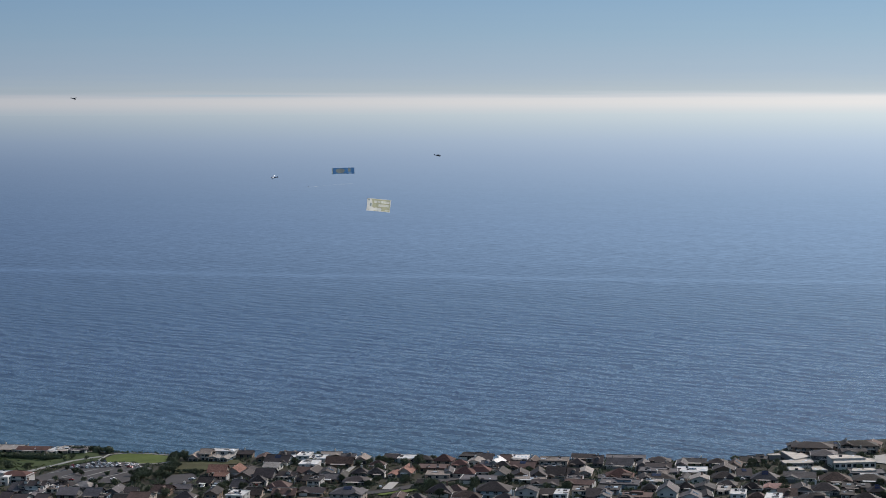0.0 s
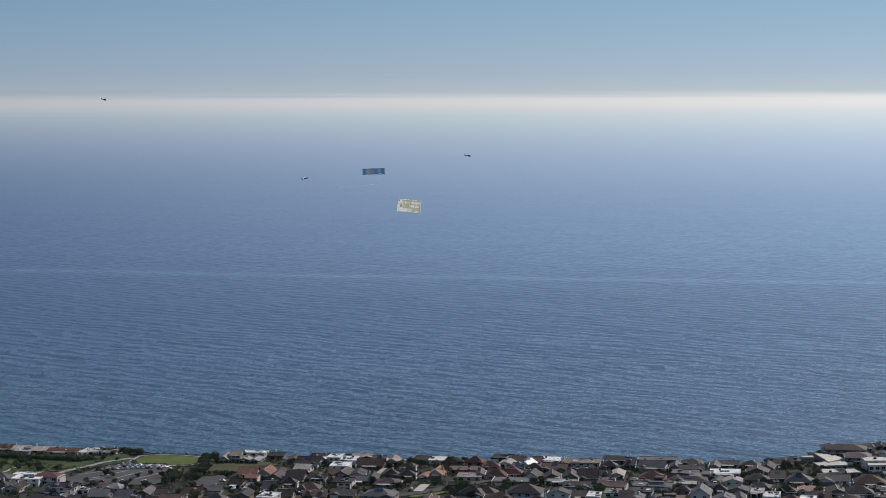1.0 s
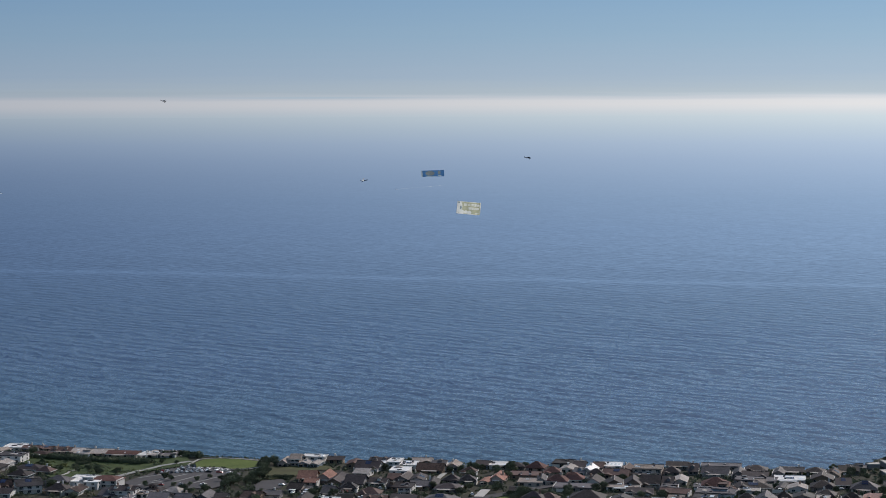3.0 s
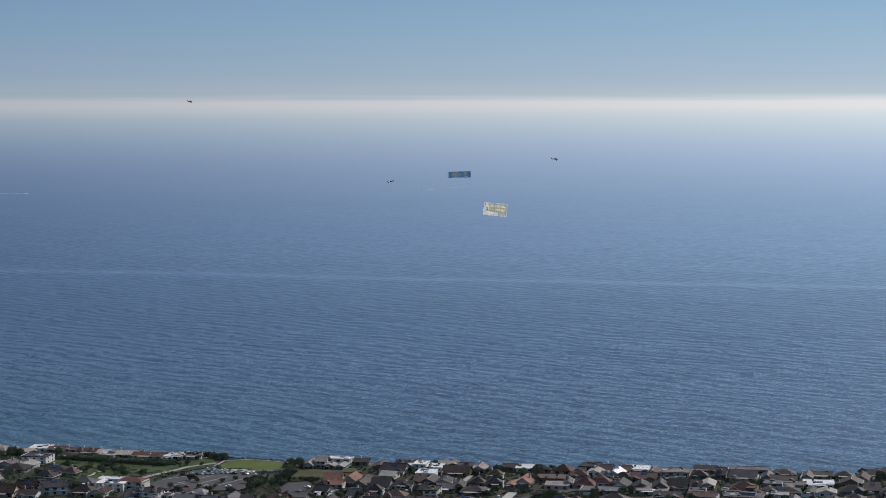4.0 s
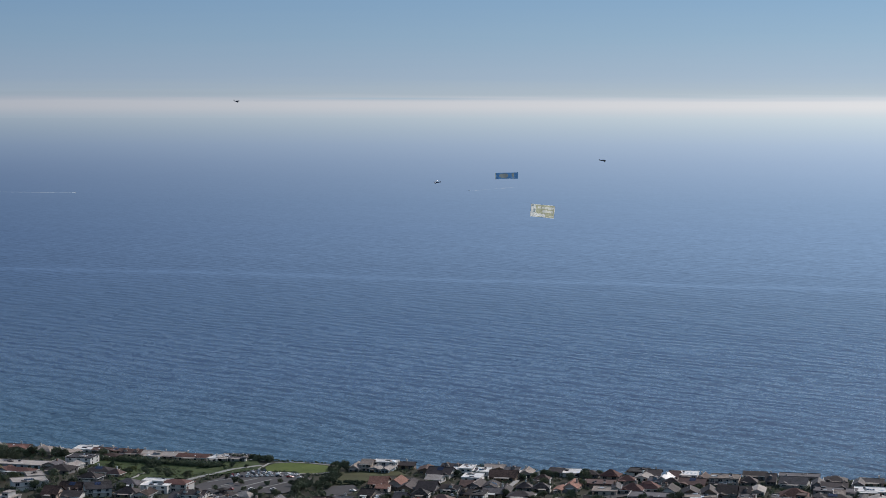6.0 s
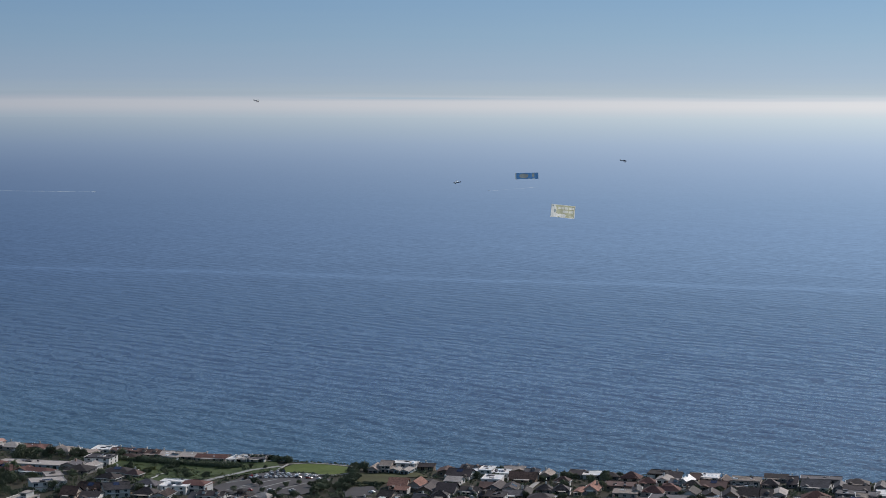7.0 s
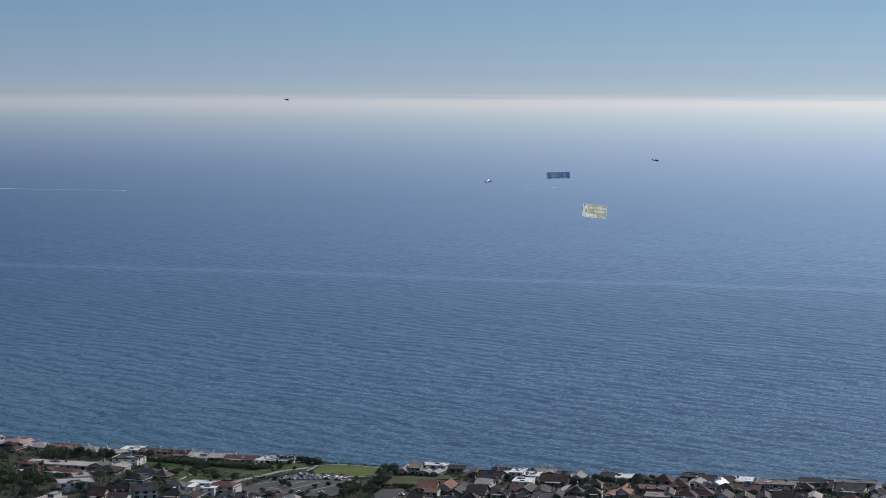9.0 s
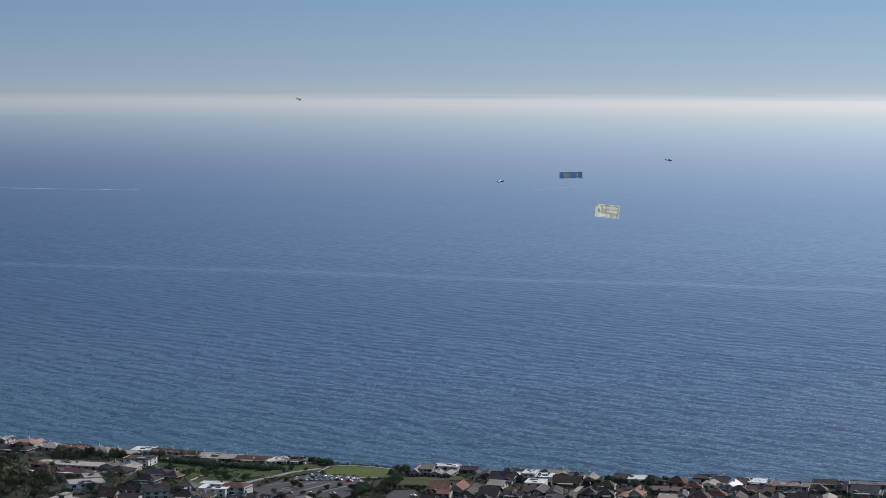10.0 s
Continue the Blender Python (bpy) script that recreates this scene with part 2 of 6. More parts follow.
def backdrop_foam(name):
    """Foam far out, as part of the glowing backdrop: sunlight and haze are put into its emission."""
    m = bpy.data.materials.new(name)
    ns, ln = nodes_of(m)
    geo, spots = ns.new("ShaderNodeNewGeometry"), ns.new("ShaderNodeTexNoise")
    spots.inputs["Scale"].default_value, spots.inputs["Detail"].default_value = 0.08, 4
    ln.new(geo.outputs["Position"], spots.inputs["Vector"])
    glow = ns.new("ShaderNodeEmission")
    ln.new(ramp(ns, ln, spots.outputs["Fac"], [(0.40, (0.25, 0.345, 0.50)), (0.55, (0.40, 0.48, 0.58)), (0.7, (0.55, 0.60, 0.66))]), glow.inputs["Color"])
    ln.new(glow.outputs[0], ns.new("ShaderNodeOutputMaterial").inputs[0])
    return m


FOAM_GLOW = backdrop_foam("far_foam_glow")


def waves(ns, ln, plan, layers):
    """The tilt of the surface by waves of several lengths: cycles a km across and along, and how steep they are."""
    total = None
    for sx, sy, detail, across, along in layers:
        at = node(ns, "ShaderNodeVectorMath", operation="MULTIPLY")
        ln.new(plan, at.inputs[0])
        at.inputs[1].default_value = (sx, sy, 1)
        tex = ns.new("ShaderNodeTexNoise")
        tex.inputs["Scale"].default_value, tex.inputs["Detail"].default_value = 1.0, detail
        ln.new(at.outputs[0], tex.inputs["Vector"])
        off = node(ns, "ShaderNodeVectorMath", operation="SUBTRACT")
        ln.new(tex.outputs["Color"], off.inputs[0])
        off.inputs[1].default_value = (0.5, 0.5, 0.5)
        big = node(ns, "ShaderNodeVectorMath", operation="MULTIPLY")
        ln.new(off.outputs[0], big.inputs[0])
        big.inputs[1].default_value = (across, along, 0)
        if total is None:
            total = big.outputs[0]
        else:
            add = node(ns, "ShaderNodeVectorMath", operation="ADD")
            ln.new(total, add.inputs[0])
            ln.new(big.outputs[0], add.inputs[1])
            total = add.outputs[0]
    return total


def swell(ns, ln, plan, amount):
    """Long-crested swell in ranks, some 25 m apart, as a number to add to the tilt."""
    tex = node(ns, "ShaderNodeTexWave", wave_type="BANDS", bands_direction="Y", wave_profile="SIN")
    for key, value in (("Scale", 12.5), ("Distortion", 15.0), ("Detail", 3.0), ("Detail Scale", 0.45), ("Detail Roughness", 0.6)):
        tex.inputs[key].default_value = value
    ln.new(plan, tex.inputs["Vector"])
    return maths(ns, ln, "MULTIPLY", maths(ns, ln, "SUBTRACT", tex.outputs["Fac"], 0.5), amount)


def sea_plan(ns, ln):
    uv = node(ns, "ShaderNodeUVMap", uv_map="plan")
    turn = node(ns, "ShaderNodeMapping")
    turn.inputs["Rotation"].default_value = (0, 0, radians(38))
    ln.new(uv.outputs[0], turn.inputs["Vector"])
    return uv.outputs[0], turn.outputs[0]


def slick(ns, ln, uv):
    """A long, smooth line on the water where two currents meet."""
    sep = ns.new("ShaderNodeSeparateXYZ")
    ln.new(uv, sep.inputs[0])
    wander = ns.new("ShaderNodeTexNoise")
    wander.inputs["Scale"].default_value, wander.inputs["Detail"].default_value = 2.2, 3
    ln.new(uv, wander.inputs["Vector"])
    line = maths(ns, ln, "MULTIPLY_ADD", sep.outputs["X"], 0.20, sep.outputs["Y"])
    line = maths(ns, ln, "MULTIPLY_ADD", wander.outputs["Fac"], 0.10, line)
    away = maths(ns, ln, "DIVIDE", maths(ns, ln, "SUBTRACT", line, 3.24), 0.035)
    return maths(ns, ln, "POWER", 2.718, maths(ns, ln, "MULTIPLY", maths(ns, ln, "MULTIPLY", away, away), -1.0))


def water_bsdf(ns, ln, uv, plan):
    """Dark blue water whose waves tilt the surface."""
    bsdf = ns.new("ShaderNodeBsdfPrincipled")
    total = waves(ns, ln, plan, ((6, 26, 2, 0.12, 0.15), (12, 90, 2, 0.2, 0.5), (58, 190, 2, 0.4, 0.8), (210, 380, 2, 0.6, 1.35), (480, 700, 1, 1.0, 1.3)))
    # the sides of waves that face the land show most at this low angle; their backs hide behind the crests
    split, seen = ns.new("ShaderNodeSeparateXYZ"), ns.new("ShaderNodeCombineXYZ")
    ln.new(total, split.inputs[0])
    ln.new(split.outputs["X"], seen.inputs["X"])
    face = maths(ns, ln, "MULTIPLY_ADD", split.outputs["Y"], 0.6, -0.14)
    ln.new(maths(ns, ln, "ADD", face, swell(ns, ln, plan, 0.15)), seen.inputs["Y"])
    seen.inputs["Z"].default_value = 1.0
    unit = node(ns, "ShaderNodeVectorMath", operation="NORMALIZE")
    ln.new(seen.outputs[0], unit.inputs[0])
    ln.new(unit.outputs[0], bsdf.inputs["Normal"])
    # shallows by the shore are greener; broad patches of wind
    sep = ns.new("ShaderNodeSeparateXYZ")
    ln.new(uv, sep.inputs[0])
    off_shore = maths(ns, ln, "MULTIPLY_ADD", sep.outputs["X"], 0.55, sep.outputs["Y"])
    deep = node(ns, "ShaderNodeMapRange", interpolation_type="SMOOTHSTEP")
    deep.inputs["From Min"].default_value, deep.inputs["From Max"].default_value = 1.15, 2.0
    ln.new(off_shore, deep.inputs["Value"])
    patches = ns.new("ShaderNodeTexNoise")
    patches.inputs["Scale"].default_value, patches.inputs["Detail"].default_value = 1.6, 4
    ln.new(plan, patches.inputs["Vector"])
    colour = mix(ns, ln, deep.outputs[0], (0.024, 0.068, 0.104), (0.044, 0.079, 0.158))
    # farther out the base colour is painted paler, for haze and sky reflection
    haze_lift = node(ns, "ShaderNodeMapRange", interpolation_type="SMOOTHSTEP")
    haze_lift.inputs["From Min"].default_value, haze_lift.inputs["From Max"].default_value = 1.7, 2.6
    ln.new(off_shore, haze_lift.inputs["Value"])
    colour = mix(ns, ln, haze_lift.outputs[0], colour, (0.051, 0.095, 0.192))
    colour = mix(ns, ln, 1.0, colour, maths(ns, ln, "MULTIPLY_ADD", patches.outputs["Fac"], 0.4, 0.8), "MULTIPLY")
    colour = mix(ns, ln, maths(ns, ln, "MULTIPLY", slick(ns, ln, uv), 0.7), colour, (0.10, 0.155, 0.26))
    ln.new(colour, bsdf.inputs["Base Color"])
    bsdf.inputs["Roughness"].default_value = 0.2
    ln.new(unit.outputs[0], bsdf.inputs["Coat Normal"])
    bsdf.inputs["Coat Weight"].default_value, bsdf.inputs["Coat Roughness"].default_value = 0.06, 0.09
    bsdf.inputs["IOR"].default_value = 1.62
    return bsdf


def water(name):
    m = bpy.data.materials.new(name)
    ns, ln = nodes_of(m)
    uv, plan = sea_plan(ns, ln)
    ln.new(water_bsdf(ns, ln, uv, plan).outputs[0], ns.new("ShaderNodeOutputMaterial").inputs[0])
    return m


def far_water(name):
    """The glowing backdrop of distant sea, its haze painted into the emission, paler towards the horizon (the UV map
    holds its plan in km).
    """
    m = bpy.data.materials.new(name)
    ns, ln = nodes_of(m)
    uv, plan = sea_plan(ns, ln)
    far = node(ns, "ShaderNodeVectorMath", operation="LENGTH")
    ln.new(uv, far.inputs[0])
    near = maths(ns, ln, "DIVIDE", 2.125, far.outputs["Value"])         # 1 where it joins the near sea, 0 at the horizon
    colour = ramp(ns, ln, near, FAR_SEA_GLOW)
    # light and dark sides of the waves, painted into the glow by their tilt
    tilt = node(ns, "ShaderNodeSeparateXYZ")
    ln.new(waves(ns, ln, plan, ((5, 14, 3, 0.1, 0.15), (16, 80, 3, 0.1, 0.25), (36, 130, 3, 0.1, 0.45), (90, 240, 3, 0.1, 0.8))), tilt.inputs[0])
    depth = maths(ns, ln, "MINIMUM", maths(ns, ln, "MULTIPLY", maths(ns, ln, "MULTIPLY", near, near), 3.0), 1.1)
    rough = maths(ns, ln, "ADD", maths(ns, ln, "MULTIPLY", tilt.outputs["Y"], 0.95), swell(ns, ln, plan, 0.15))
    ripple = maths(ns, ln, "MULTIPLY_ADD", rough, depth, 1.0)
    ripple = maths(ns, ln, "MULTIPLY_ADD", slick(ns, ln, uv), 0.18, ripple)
    # brighter and warmer on the sun's side: its shine painted into the glow
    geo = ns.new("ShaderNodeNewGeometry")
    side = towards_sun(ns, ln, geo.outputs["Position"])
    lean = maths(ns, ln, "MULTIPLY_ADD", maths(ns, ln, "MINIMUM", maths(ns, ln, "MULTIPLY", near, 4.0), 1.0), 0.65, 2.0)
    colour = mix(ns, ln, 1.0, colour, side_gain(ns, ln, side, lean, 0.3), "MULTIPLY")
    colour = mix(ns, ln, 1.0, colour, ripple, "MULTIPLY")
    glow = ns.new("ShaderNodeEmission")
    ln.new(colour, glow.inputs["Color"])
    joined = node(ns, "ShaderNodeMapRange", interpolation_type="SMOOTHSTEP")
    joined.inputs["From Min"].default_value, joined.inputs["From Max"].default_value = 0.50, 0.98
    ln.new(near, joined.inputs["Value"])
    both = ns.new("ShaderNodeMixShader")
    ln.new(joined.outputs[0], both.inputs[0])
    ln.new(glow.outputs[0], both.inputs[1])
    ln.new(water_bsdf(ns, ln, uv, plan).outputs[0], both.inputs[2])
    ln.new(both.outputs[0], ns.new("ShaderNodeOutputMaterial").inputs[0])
    return m


# emission colours of the far sea with the haze painted in, horizon first
FAR_SEA_GLOW = [(0.0, (0.50, 0.585, 0.655)), (0.044, (0.49, 0.575, 0.65)), (0.0875, (0.42, 0.515, 0.62)), (0.142, (0.35, 0.45, 0.595)), (0.2075, (0.29, 0.39, 0.55)),
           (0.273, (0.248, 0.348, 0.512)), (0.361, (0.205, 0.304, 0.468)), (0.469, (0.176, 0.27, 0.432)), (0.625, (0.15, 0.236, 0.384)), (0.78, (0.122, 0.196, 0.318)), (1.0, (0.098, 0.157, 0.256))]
SEA = water("sea_water")
SEA_FAR = far_water("far_sea_haze_glow")


# ---- helpers for meshes ----
def part(name, bm, material, parent=None, label="", at=None):
    """Links a bmesh as one mesh object under a thing or a part."""
    me = bpy.data.meshes.new(name)
    bm.to_mesh(me)
    bm.free()
    return mesh_part(name, me, material, parent, label, at)


def mesh_part(name, me, material, parent=None, label="", at=None):
    if not me.materials:
        me.materials.append(material)
    ob = new(name, me)
    if parent is not None:
        ob.parent = parent
    if at is not None:
        ob.matrix_basis = at
    return tagged(ob, label=label) if label else ob


def box(bm, x0, x1, y0, y1, z0, z1, bevel=0.0):
    made = bmesh.ops.create_cube(bm, size=1.0)
    for v in made["verts"]:
        v.co = Vector(((x0 + x1) / 2 + v.co.x * (x1 - x0), (y0 + y1) / 2 + v.co.y * (y1 - y0), (z0 + z1) / 2 + v.co.z * (z1 - z0)))
    if bevel:
        edges = {e for v in made["verts"] for e in v.link_edges}
        bmesh.ops.bevel(bm, geom=list(edges), offset=bevel, segments=1, affect="EDGES")
    return bm


def solid(bm, points, faces):
    vs = [bm.verts.new(p) for p in points]
    for f in faces:
        bm.faces.new([vs[i] for i in f])
    return vs


def ground_height(x, y):
    """The terrace that the town stands on slopes gently down to the bluff."""
    z = 25 + 0.03 * (1400 - max(1000, y))
    # the grassy hollow between the coast road and the houses on the bluff
    dx, dy = (x + 305) / 55, (y - 1392) / 34
    z -= 2.5 * math.exp(-dx * dx - dy * dy)
    return z


def bluff(x):
    """The y of the bluff's edge over the beach."""
    pts = ((-5000, 2600), (-900, 1660), (-496, 1512), (-355, 1466), (-262, 1444), (-215, 1434), (-186, 1424), (-170, 1412), (-33, 1404),
           (83, 1396), (190, 1384), (215, 1390), (240, 1440), (262, 1478), (340, 1500), (520, 1480), (900, 1300), (5000, 700))
    for (xa, ya), (xb, yb) in zip(pts, pts[1:]):
        if xa <= x <= xb:
            return ya + (yb - ya) * (x - xa) / (xb - xa)
    return 1400.0


# ---- sea ----
EYE_XY, EYE_Z, NEAR, FAR = (-5.0, 30.0), 270.5, 3400.0, 4850.0


def sea_ring(name, true_radii, material, label):
    """A ring of sea. Past NEAR its distances are drawn in, along the lines of sight, to keep the horizon within reach."""
    sectors = 180
    me = bpy.data.meshes.new(name)
    verts, plan, faces = [], [], []
    for d in true_radii:
        r, z = d, 0.0
        if d > NEAR:
            r = NEAR + (FAR - NEAR) * (1 - math.exp(-(d - NEAR) / (FAR - NEAR)))
            z = EYE_Z * (1 - r / d)
        for s in range(sectors):
            a = 2 * math.pi * s / sectors
            verts.append((EYE_XY[0] + r * math.sin(a), EYE_XY[1] + r * math.cos(a), z))
            plan.append(((EYE_XY[0] + d * math.sin(a)) / 1000, (EYE_XY[1] + d * math.cos(a)) / 1000))
    for i in range(len(true_radii) - 1):
        for s in range(sectors):
            a, b = i * sectors + s, i * sectors + (s + 1) % sectors
            faces.append((a, b, b + sectors, a + sectors))
    me.from_pydata(verts, [], faces)
    uv = me.uv_layers.new(name="plan")
    for loop in me.loops:
        uv.data[loop.index].uv = plan[loop.vertex_index]
    for p in me.polygons:
        p.use_smooth = True
    me.flip_normals()
    ob = mesh_part(name, me, material)
    return tagged(ob, label, "sea", kind="structure")


sea_ring("water", [5, 300, 700, 1000, 1200, 1400, 1600, 1800, 2000, 2200], SEA, "deep blue rippled sea under the bluff")
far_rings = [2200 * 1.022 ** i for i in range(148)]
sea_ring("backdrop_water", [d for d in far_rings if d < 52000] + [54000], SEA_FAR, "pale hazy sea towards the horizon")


# ---- land ----
def strip_steps(a, b, step):
    n = max(1, round((b - a) / step))
    return [a + (b - a) * i / n for i in range(n + 1)]


xs = strip_steps(-4700, -900, 400) + strip_steps(-860, -540, 40) + strip_steps(-530, 430, 8) + strip_steps(460, 900, 44) + strip_steps(1200, 4700, 400)
depths = [-22, -14, -6, -2, 0, 3, 8] + strip_steps(16, 320, 8) + strip_steps(360, 900, 90) + strip_steps(1300, 6000, 600)
bm = bmesh.new()
rows = []
for x in xs:
    col = []
    for i, s in enumerate(depths):
        y = bluff(x) - s
        z = ground_height(x, y)
        if s <= 0:
            z = (-4, 2, 9, 20, 24.5)[i] if s < 0 else z - 0.4
        elif 3 <= s < 400:
            z += 0.5 * noise.noise(Vector((x / 30, y / 30, 0)))
        r = math.hypot(x, y)
        if r > 4700:
            k = 4700 / r
            x2, y = x * k, y * k
        else:
            x2 = x
        col.append(bm.verts.new((x2, y, z)))
    rows.append(col)
for a, b in zip(rows, rows[1:]):
    for i in range(len(depths) - 1):
        bm.faces.new((a[i], a[i + 1], b[i + 1], b[i]))
bmesh.ops.recalc_face_normals(bm, faces=bm.faces)
ground = tagged(part("ground", bm, SOIL), "brown earth terrace above a coastal bluff", "ground", kind="structure")


SHEETS = []


def sheet(name, points, material, label, category, lift=0.7, kind="structure", step=6.0, thick=0.25):
    """A flat sheet with thickness that follows the ground, inside a polygon in the plan."""
    SHEETS.append(points)
    bm = bmesh.new()
    vs = [bm.verts.new((x, y, 0)) for x, y in points]
    face = bm.faces.new(vs)
    bmesh.ops.triangulate(bm, faces=[face])
    for _ in range(4):
        long = [e for e in bm.edges if e.calc_length() > step * 2]
        if not long:
            break
        bmesh.ops.subdivide_edges(bm, edges=long, cuts=1)
        bmesh.ops.triangulate(bm, faces=bm.faces)
    for v in bm.verts:
        v.co.z = ground_height(v.co.x, v.co.y) + lift
    bmesh.ops.recalc_face_normals(bm, faces=bm.faces)
    if sum(f.normal.z for f in bm.faces) < 0:
        bmesh.ops.reverse_faces(bm, faces=bm.faces)
    made = bmesh.ops.extrude_face_region(bm, geom=bm.faces[:])
    for v in made["geom"]:
        if isinstance(v, bmesh.types.BMVert):
            v.co.z -= thick
    bmesh.ops.recalc_face_normals(bm, faces=bm.faces)
    return tagged(part(name, bm, material), label, category, kind=kind)


def ribbon(points, width):
    """The outline of a band of that width along a line."""
    left, right = [], []
    for i, (x, y) in enumerate(points):
        xa, ya = points[max(0, i - 1)]
        xb, yb = points[min(len(points) - 1, i + 1)]
        n = math.hypot(xb - xa, yb - ya)
        nx, ny = -(yb - ya) / n * width / 2, (xb - xa) / n * width / 2
        left.append((x + nx, y + ny))
        right.append((x - nx, y - ny))
    return left + right[::-1]


sheet("lawn", [(-233, 1385), (-236, 1404), (-232, 1419), (-222, 1423), (-208, 1419), (-193, 1410), (-190, 1384), (-197, 1376), (-206, 1375), (-215, 1383)], LAWN,
      "bright green mown lawn on the bluff", "lawn", 0.75)
sheet("meadow", [(-372, 1432), (-318, 1330), (-278, 1352), (-236, 1398), (-246, 1431), (-300, 1448)], MEADOW,
      "green grassy hollow with scrub beside the road", "meadow", 0.62)
sheet("dry_field", [(-178, 1332), (-184, 1352), (-182, 1384), (-170, 1394), (-142, 1390), (-134, 1372), (-148, 1370), (-157, 1350), (-164, 1332)], DRY_GRASS,
      "dull dry grass plot between houses", "field", 0.62)
sheet("parking_lot", [(-268, 1312), (-252, 1372), (-240, 1392), (-232, 1382), (-208, 1370), (-196, 1352), (-198, 1308), (-206, 1290), (-252, 1288)], ASPHALT,
      "grey asphalt car park beside the lawn", "car park", 0.70)
sheet("coast_road", ribbon([(-290, 1300), (-279, 1334), (-268, 1372), (-258, 1396), (-240, 1412)], 5.0), KERB,
      "pale concrete lane climbing past the car park", "road", 0.66)
sheet("road", ribbon([(-84, 1215), (-58, 1238), (-30, 1261), (-9, 1288), (14, 1312), (46, 1318)], 9), ASPHALT,
      "curving grey asphalt street between houses", "road", 0.66)
sheet("driveway", ribbon([(-36, 1262), (-34, 1276), (-32, 1290)], 6), CONCRETE, "pale concrete driveway by the street", "driveway", 0.72)
sheet("garden_path", ribbon([(-61, 1360), (-64.5, 1335), (-67, 1308)], 3.4), CONCRETE, "long pale concrete side path between houses", "path", 0.72)
sheet("cul_de_sac", [(-184, 1318), (-166, 1330), (-160, 1310), (-164, 1290), (-177, 1282)], ASPHALT, "grey asphalt turning place among trees", "road", 0.68)
sheet("garden_lawn", [(-446, 1270), (-436, 1292), (-424, 1290), (-428, 1268)], LAWN, "green garden lawn among palms", "lawn", 0.72)
sheet("garden_lawn", [(-458, 1372), (-446, 1388), (-432, 1382), (-442, 1368)], LAWN, "green garden lawn among palms", "lawn", 0.72)
sheet("street_verge", ribbon([(-40, 1240), (-28, 1250), (-16, 1262)], 6), LAWN, "green grass verge along the street", "verge", 0.72)


sheet("bare_plot", [(-94, 1263), (-85, 1259), (-77, 1246), (-74, 1233), (-84, 1224), (-93, 1233)], BARE_EARTH, "bare tan earth of an empty plot", "plot", 0.64)
sheet("terrace", [(299, 1403), (314, 1414), (304, 1363), (293, 1371)], CONCRETE, "pale paved terrace on the headland", "terrace", 0.66)
sheet("meadow_path", ribbon([(-315, 1346), (-314, 1356), (-316, 1371), (-313, 1384)], 1.6), CONCRETE, "narrow pale path up the grassy hollow", "path", 0.84)


# ---- houses ----
WORDS = {ROOF_BROWN: "brown tiled roof", ROOF_DARK: "dark shingle roof", ROOF_GREY: "grey shingle roof", ROOF_TAN: "tan tiled roof",
         ROOF_TERRACOTTA: "terracotta tiled roof", ROOF_RED: "dark red tiled roof", ROOF_PINK: "faded pink tiled roof", ROOF_WHITE: "white flat roof", ROOF_PALE: "pale grey roof",
         WALL_WHITE: "white stucco", WALL_TAN: "tan stucco", WALL_GREY: "grey sided", WALL_BROWN: "brown sided", WALL_BLUE: "blue-grey sided"}
SHARED = {}
HOUSES = []


def window_mesh(w, h):
    """A window's frame, bars and sill, and its pane, made once for each size; it faces -y."""
    key = (w, h)
    if key not in SHARED:
        bm = bmesh.new()
        for x0, x1, z0, z1 in ((-w / 2 - .1, w / 2 + .1, h, h + .1), (-w / 2 - .1, -w / 2, 0, h), (w / 2, w / 2 + .1, 0, h), (-.04, .04, 0, h)):
            box(bm, x0, x1, -0.09, 0.06, z0, z1)
        box(bm, -w / 2 - .16, w / 2 + .16, -0.16, 0.06, -0.1, 0.0)
        frame_me = bpy.data.meshes.new("window")
        bm.to_mesh(frame_me)
        bm.free()
        bm = bmesh.new()
        box(bm, -w / 2, w / 2, -0.05, 0.02, 0, h)
        pane_me = bpy.data.meshes.new("pane")
        bm.to_mesh(pane_me)
        bm.free()
        SHARED[key] = (frame_me, pane_me)
    return SHARED[key]


def window(parent, w, h, at):
    frame_me, pane_me = window_mesh(w, h)
    ob = mesh_part("window", frame_me, FRAME, parent, at=at)
    mesh_part("pane", pane_me, PANE, ob)
    return ob


def hip_roof(bm, x0, x1, y0, y1, z, rise, over=0.9, thick=0.22):
    x0, x1, y0, y1 = x0 - over, x1 + over, y0 - over, y1 + over
    if x1 - x0 >= y1 - y0:
        k = (y1 - y0) / 2
        a, b = (x0 + k, (y0 + y1) / 2, z + rise), (x1 - k + 0.01, (y0 + y1) / 2, z + rise)
        sides = [(4, 5, 9, 8), (5, 6, 9), (6, 7, 8, 9), (7, 4, 8)]
    else:
        k = (x1 - x0) / 2
        a, b = ((x0 + x1) / 2, y0 + k, z + rise), ((x0 + x1) / 2, y1 - k, z + rise)
        sides = [(4, 5, 8), (5, 6, 9, 8), (6, 7, 9), (7, 4, 8, 9)]
    low = [(x0, y0, z - thick), (x1, y0, z - thick), (x1, y1, z - thick), (x0, y1, z - thick)]
    top = [(x, y, z) for x, y, _ in low]
    solid(bm, low + top + [a, b], [(3, 2, 1, 0), (0, 1, 5, 4), (1, 2, 6, 5), (2, 3, 7, 6), (3, 0, 4, 7)] + sides)


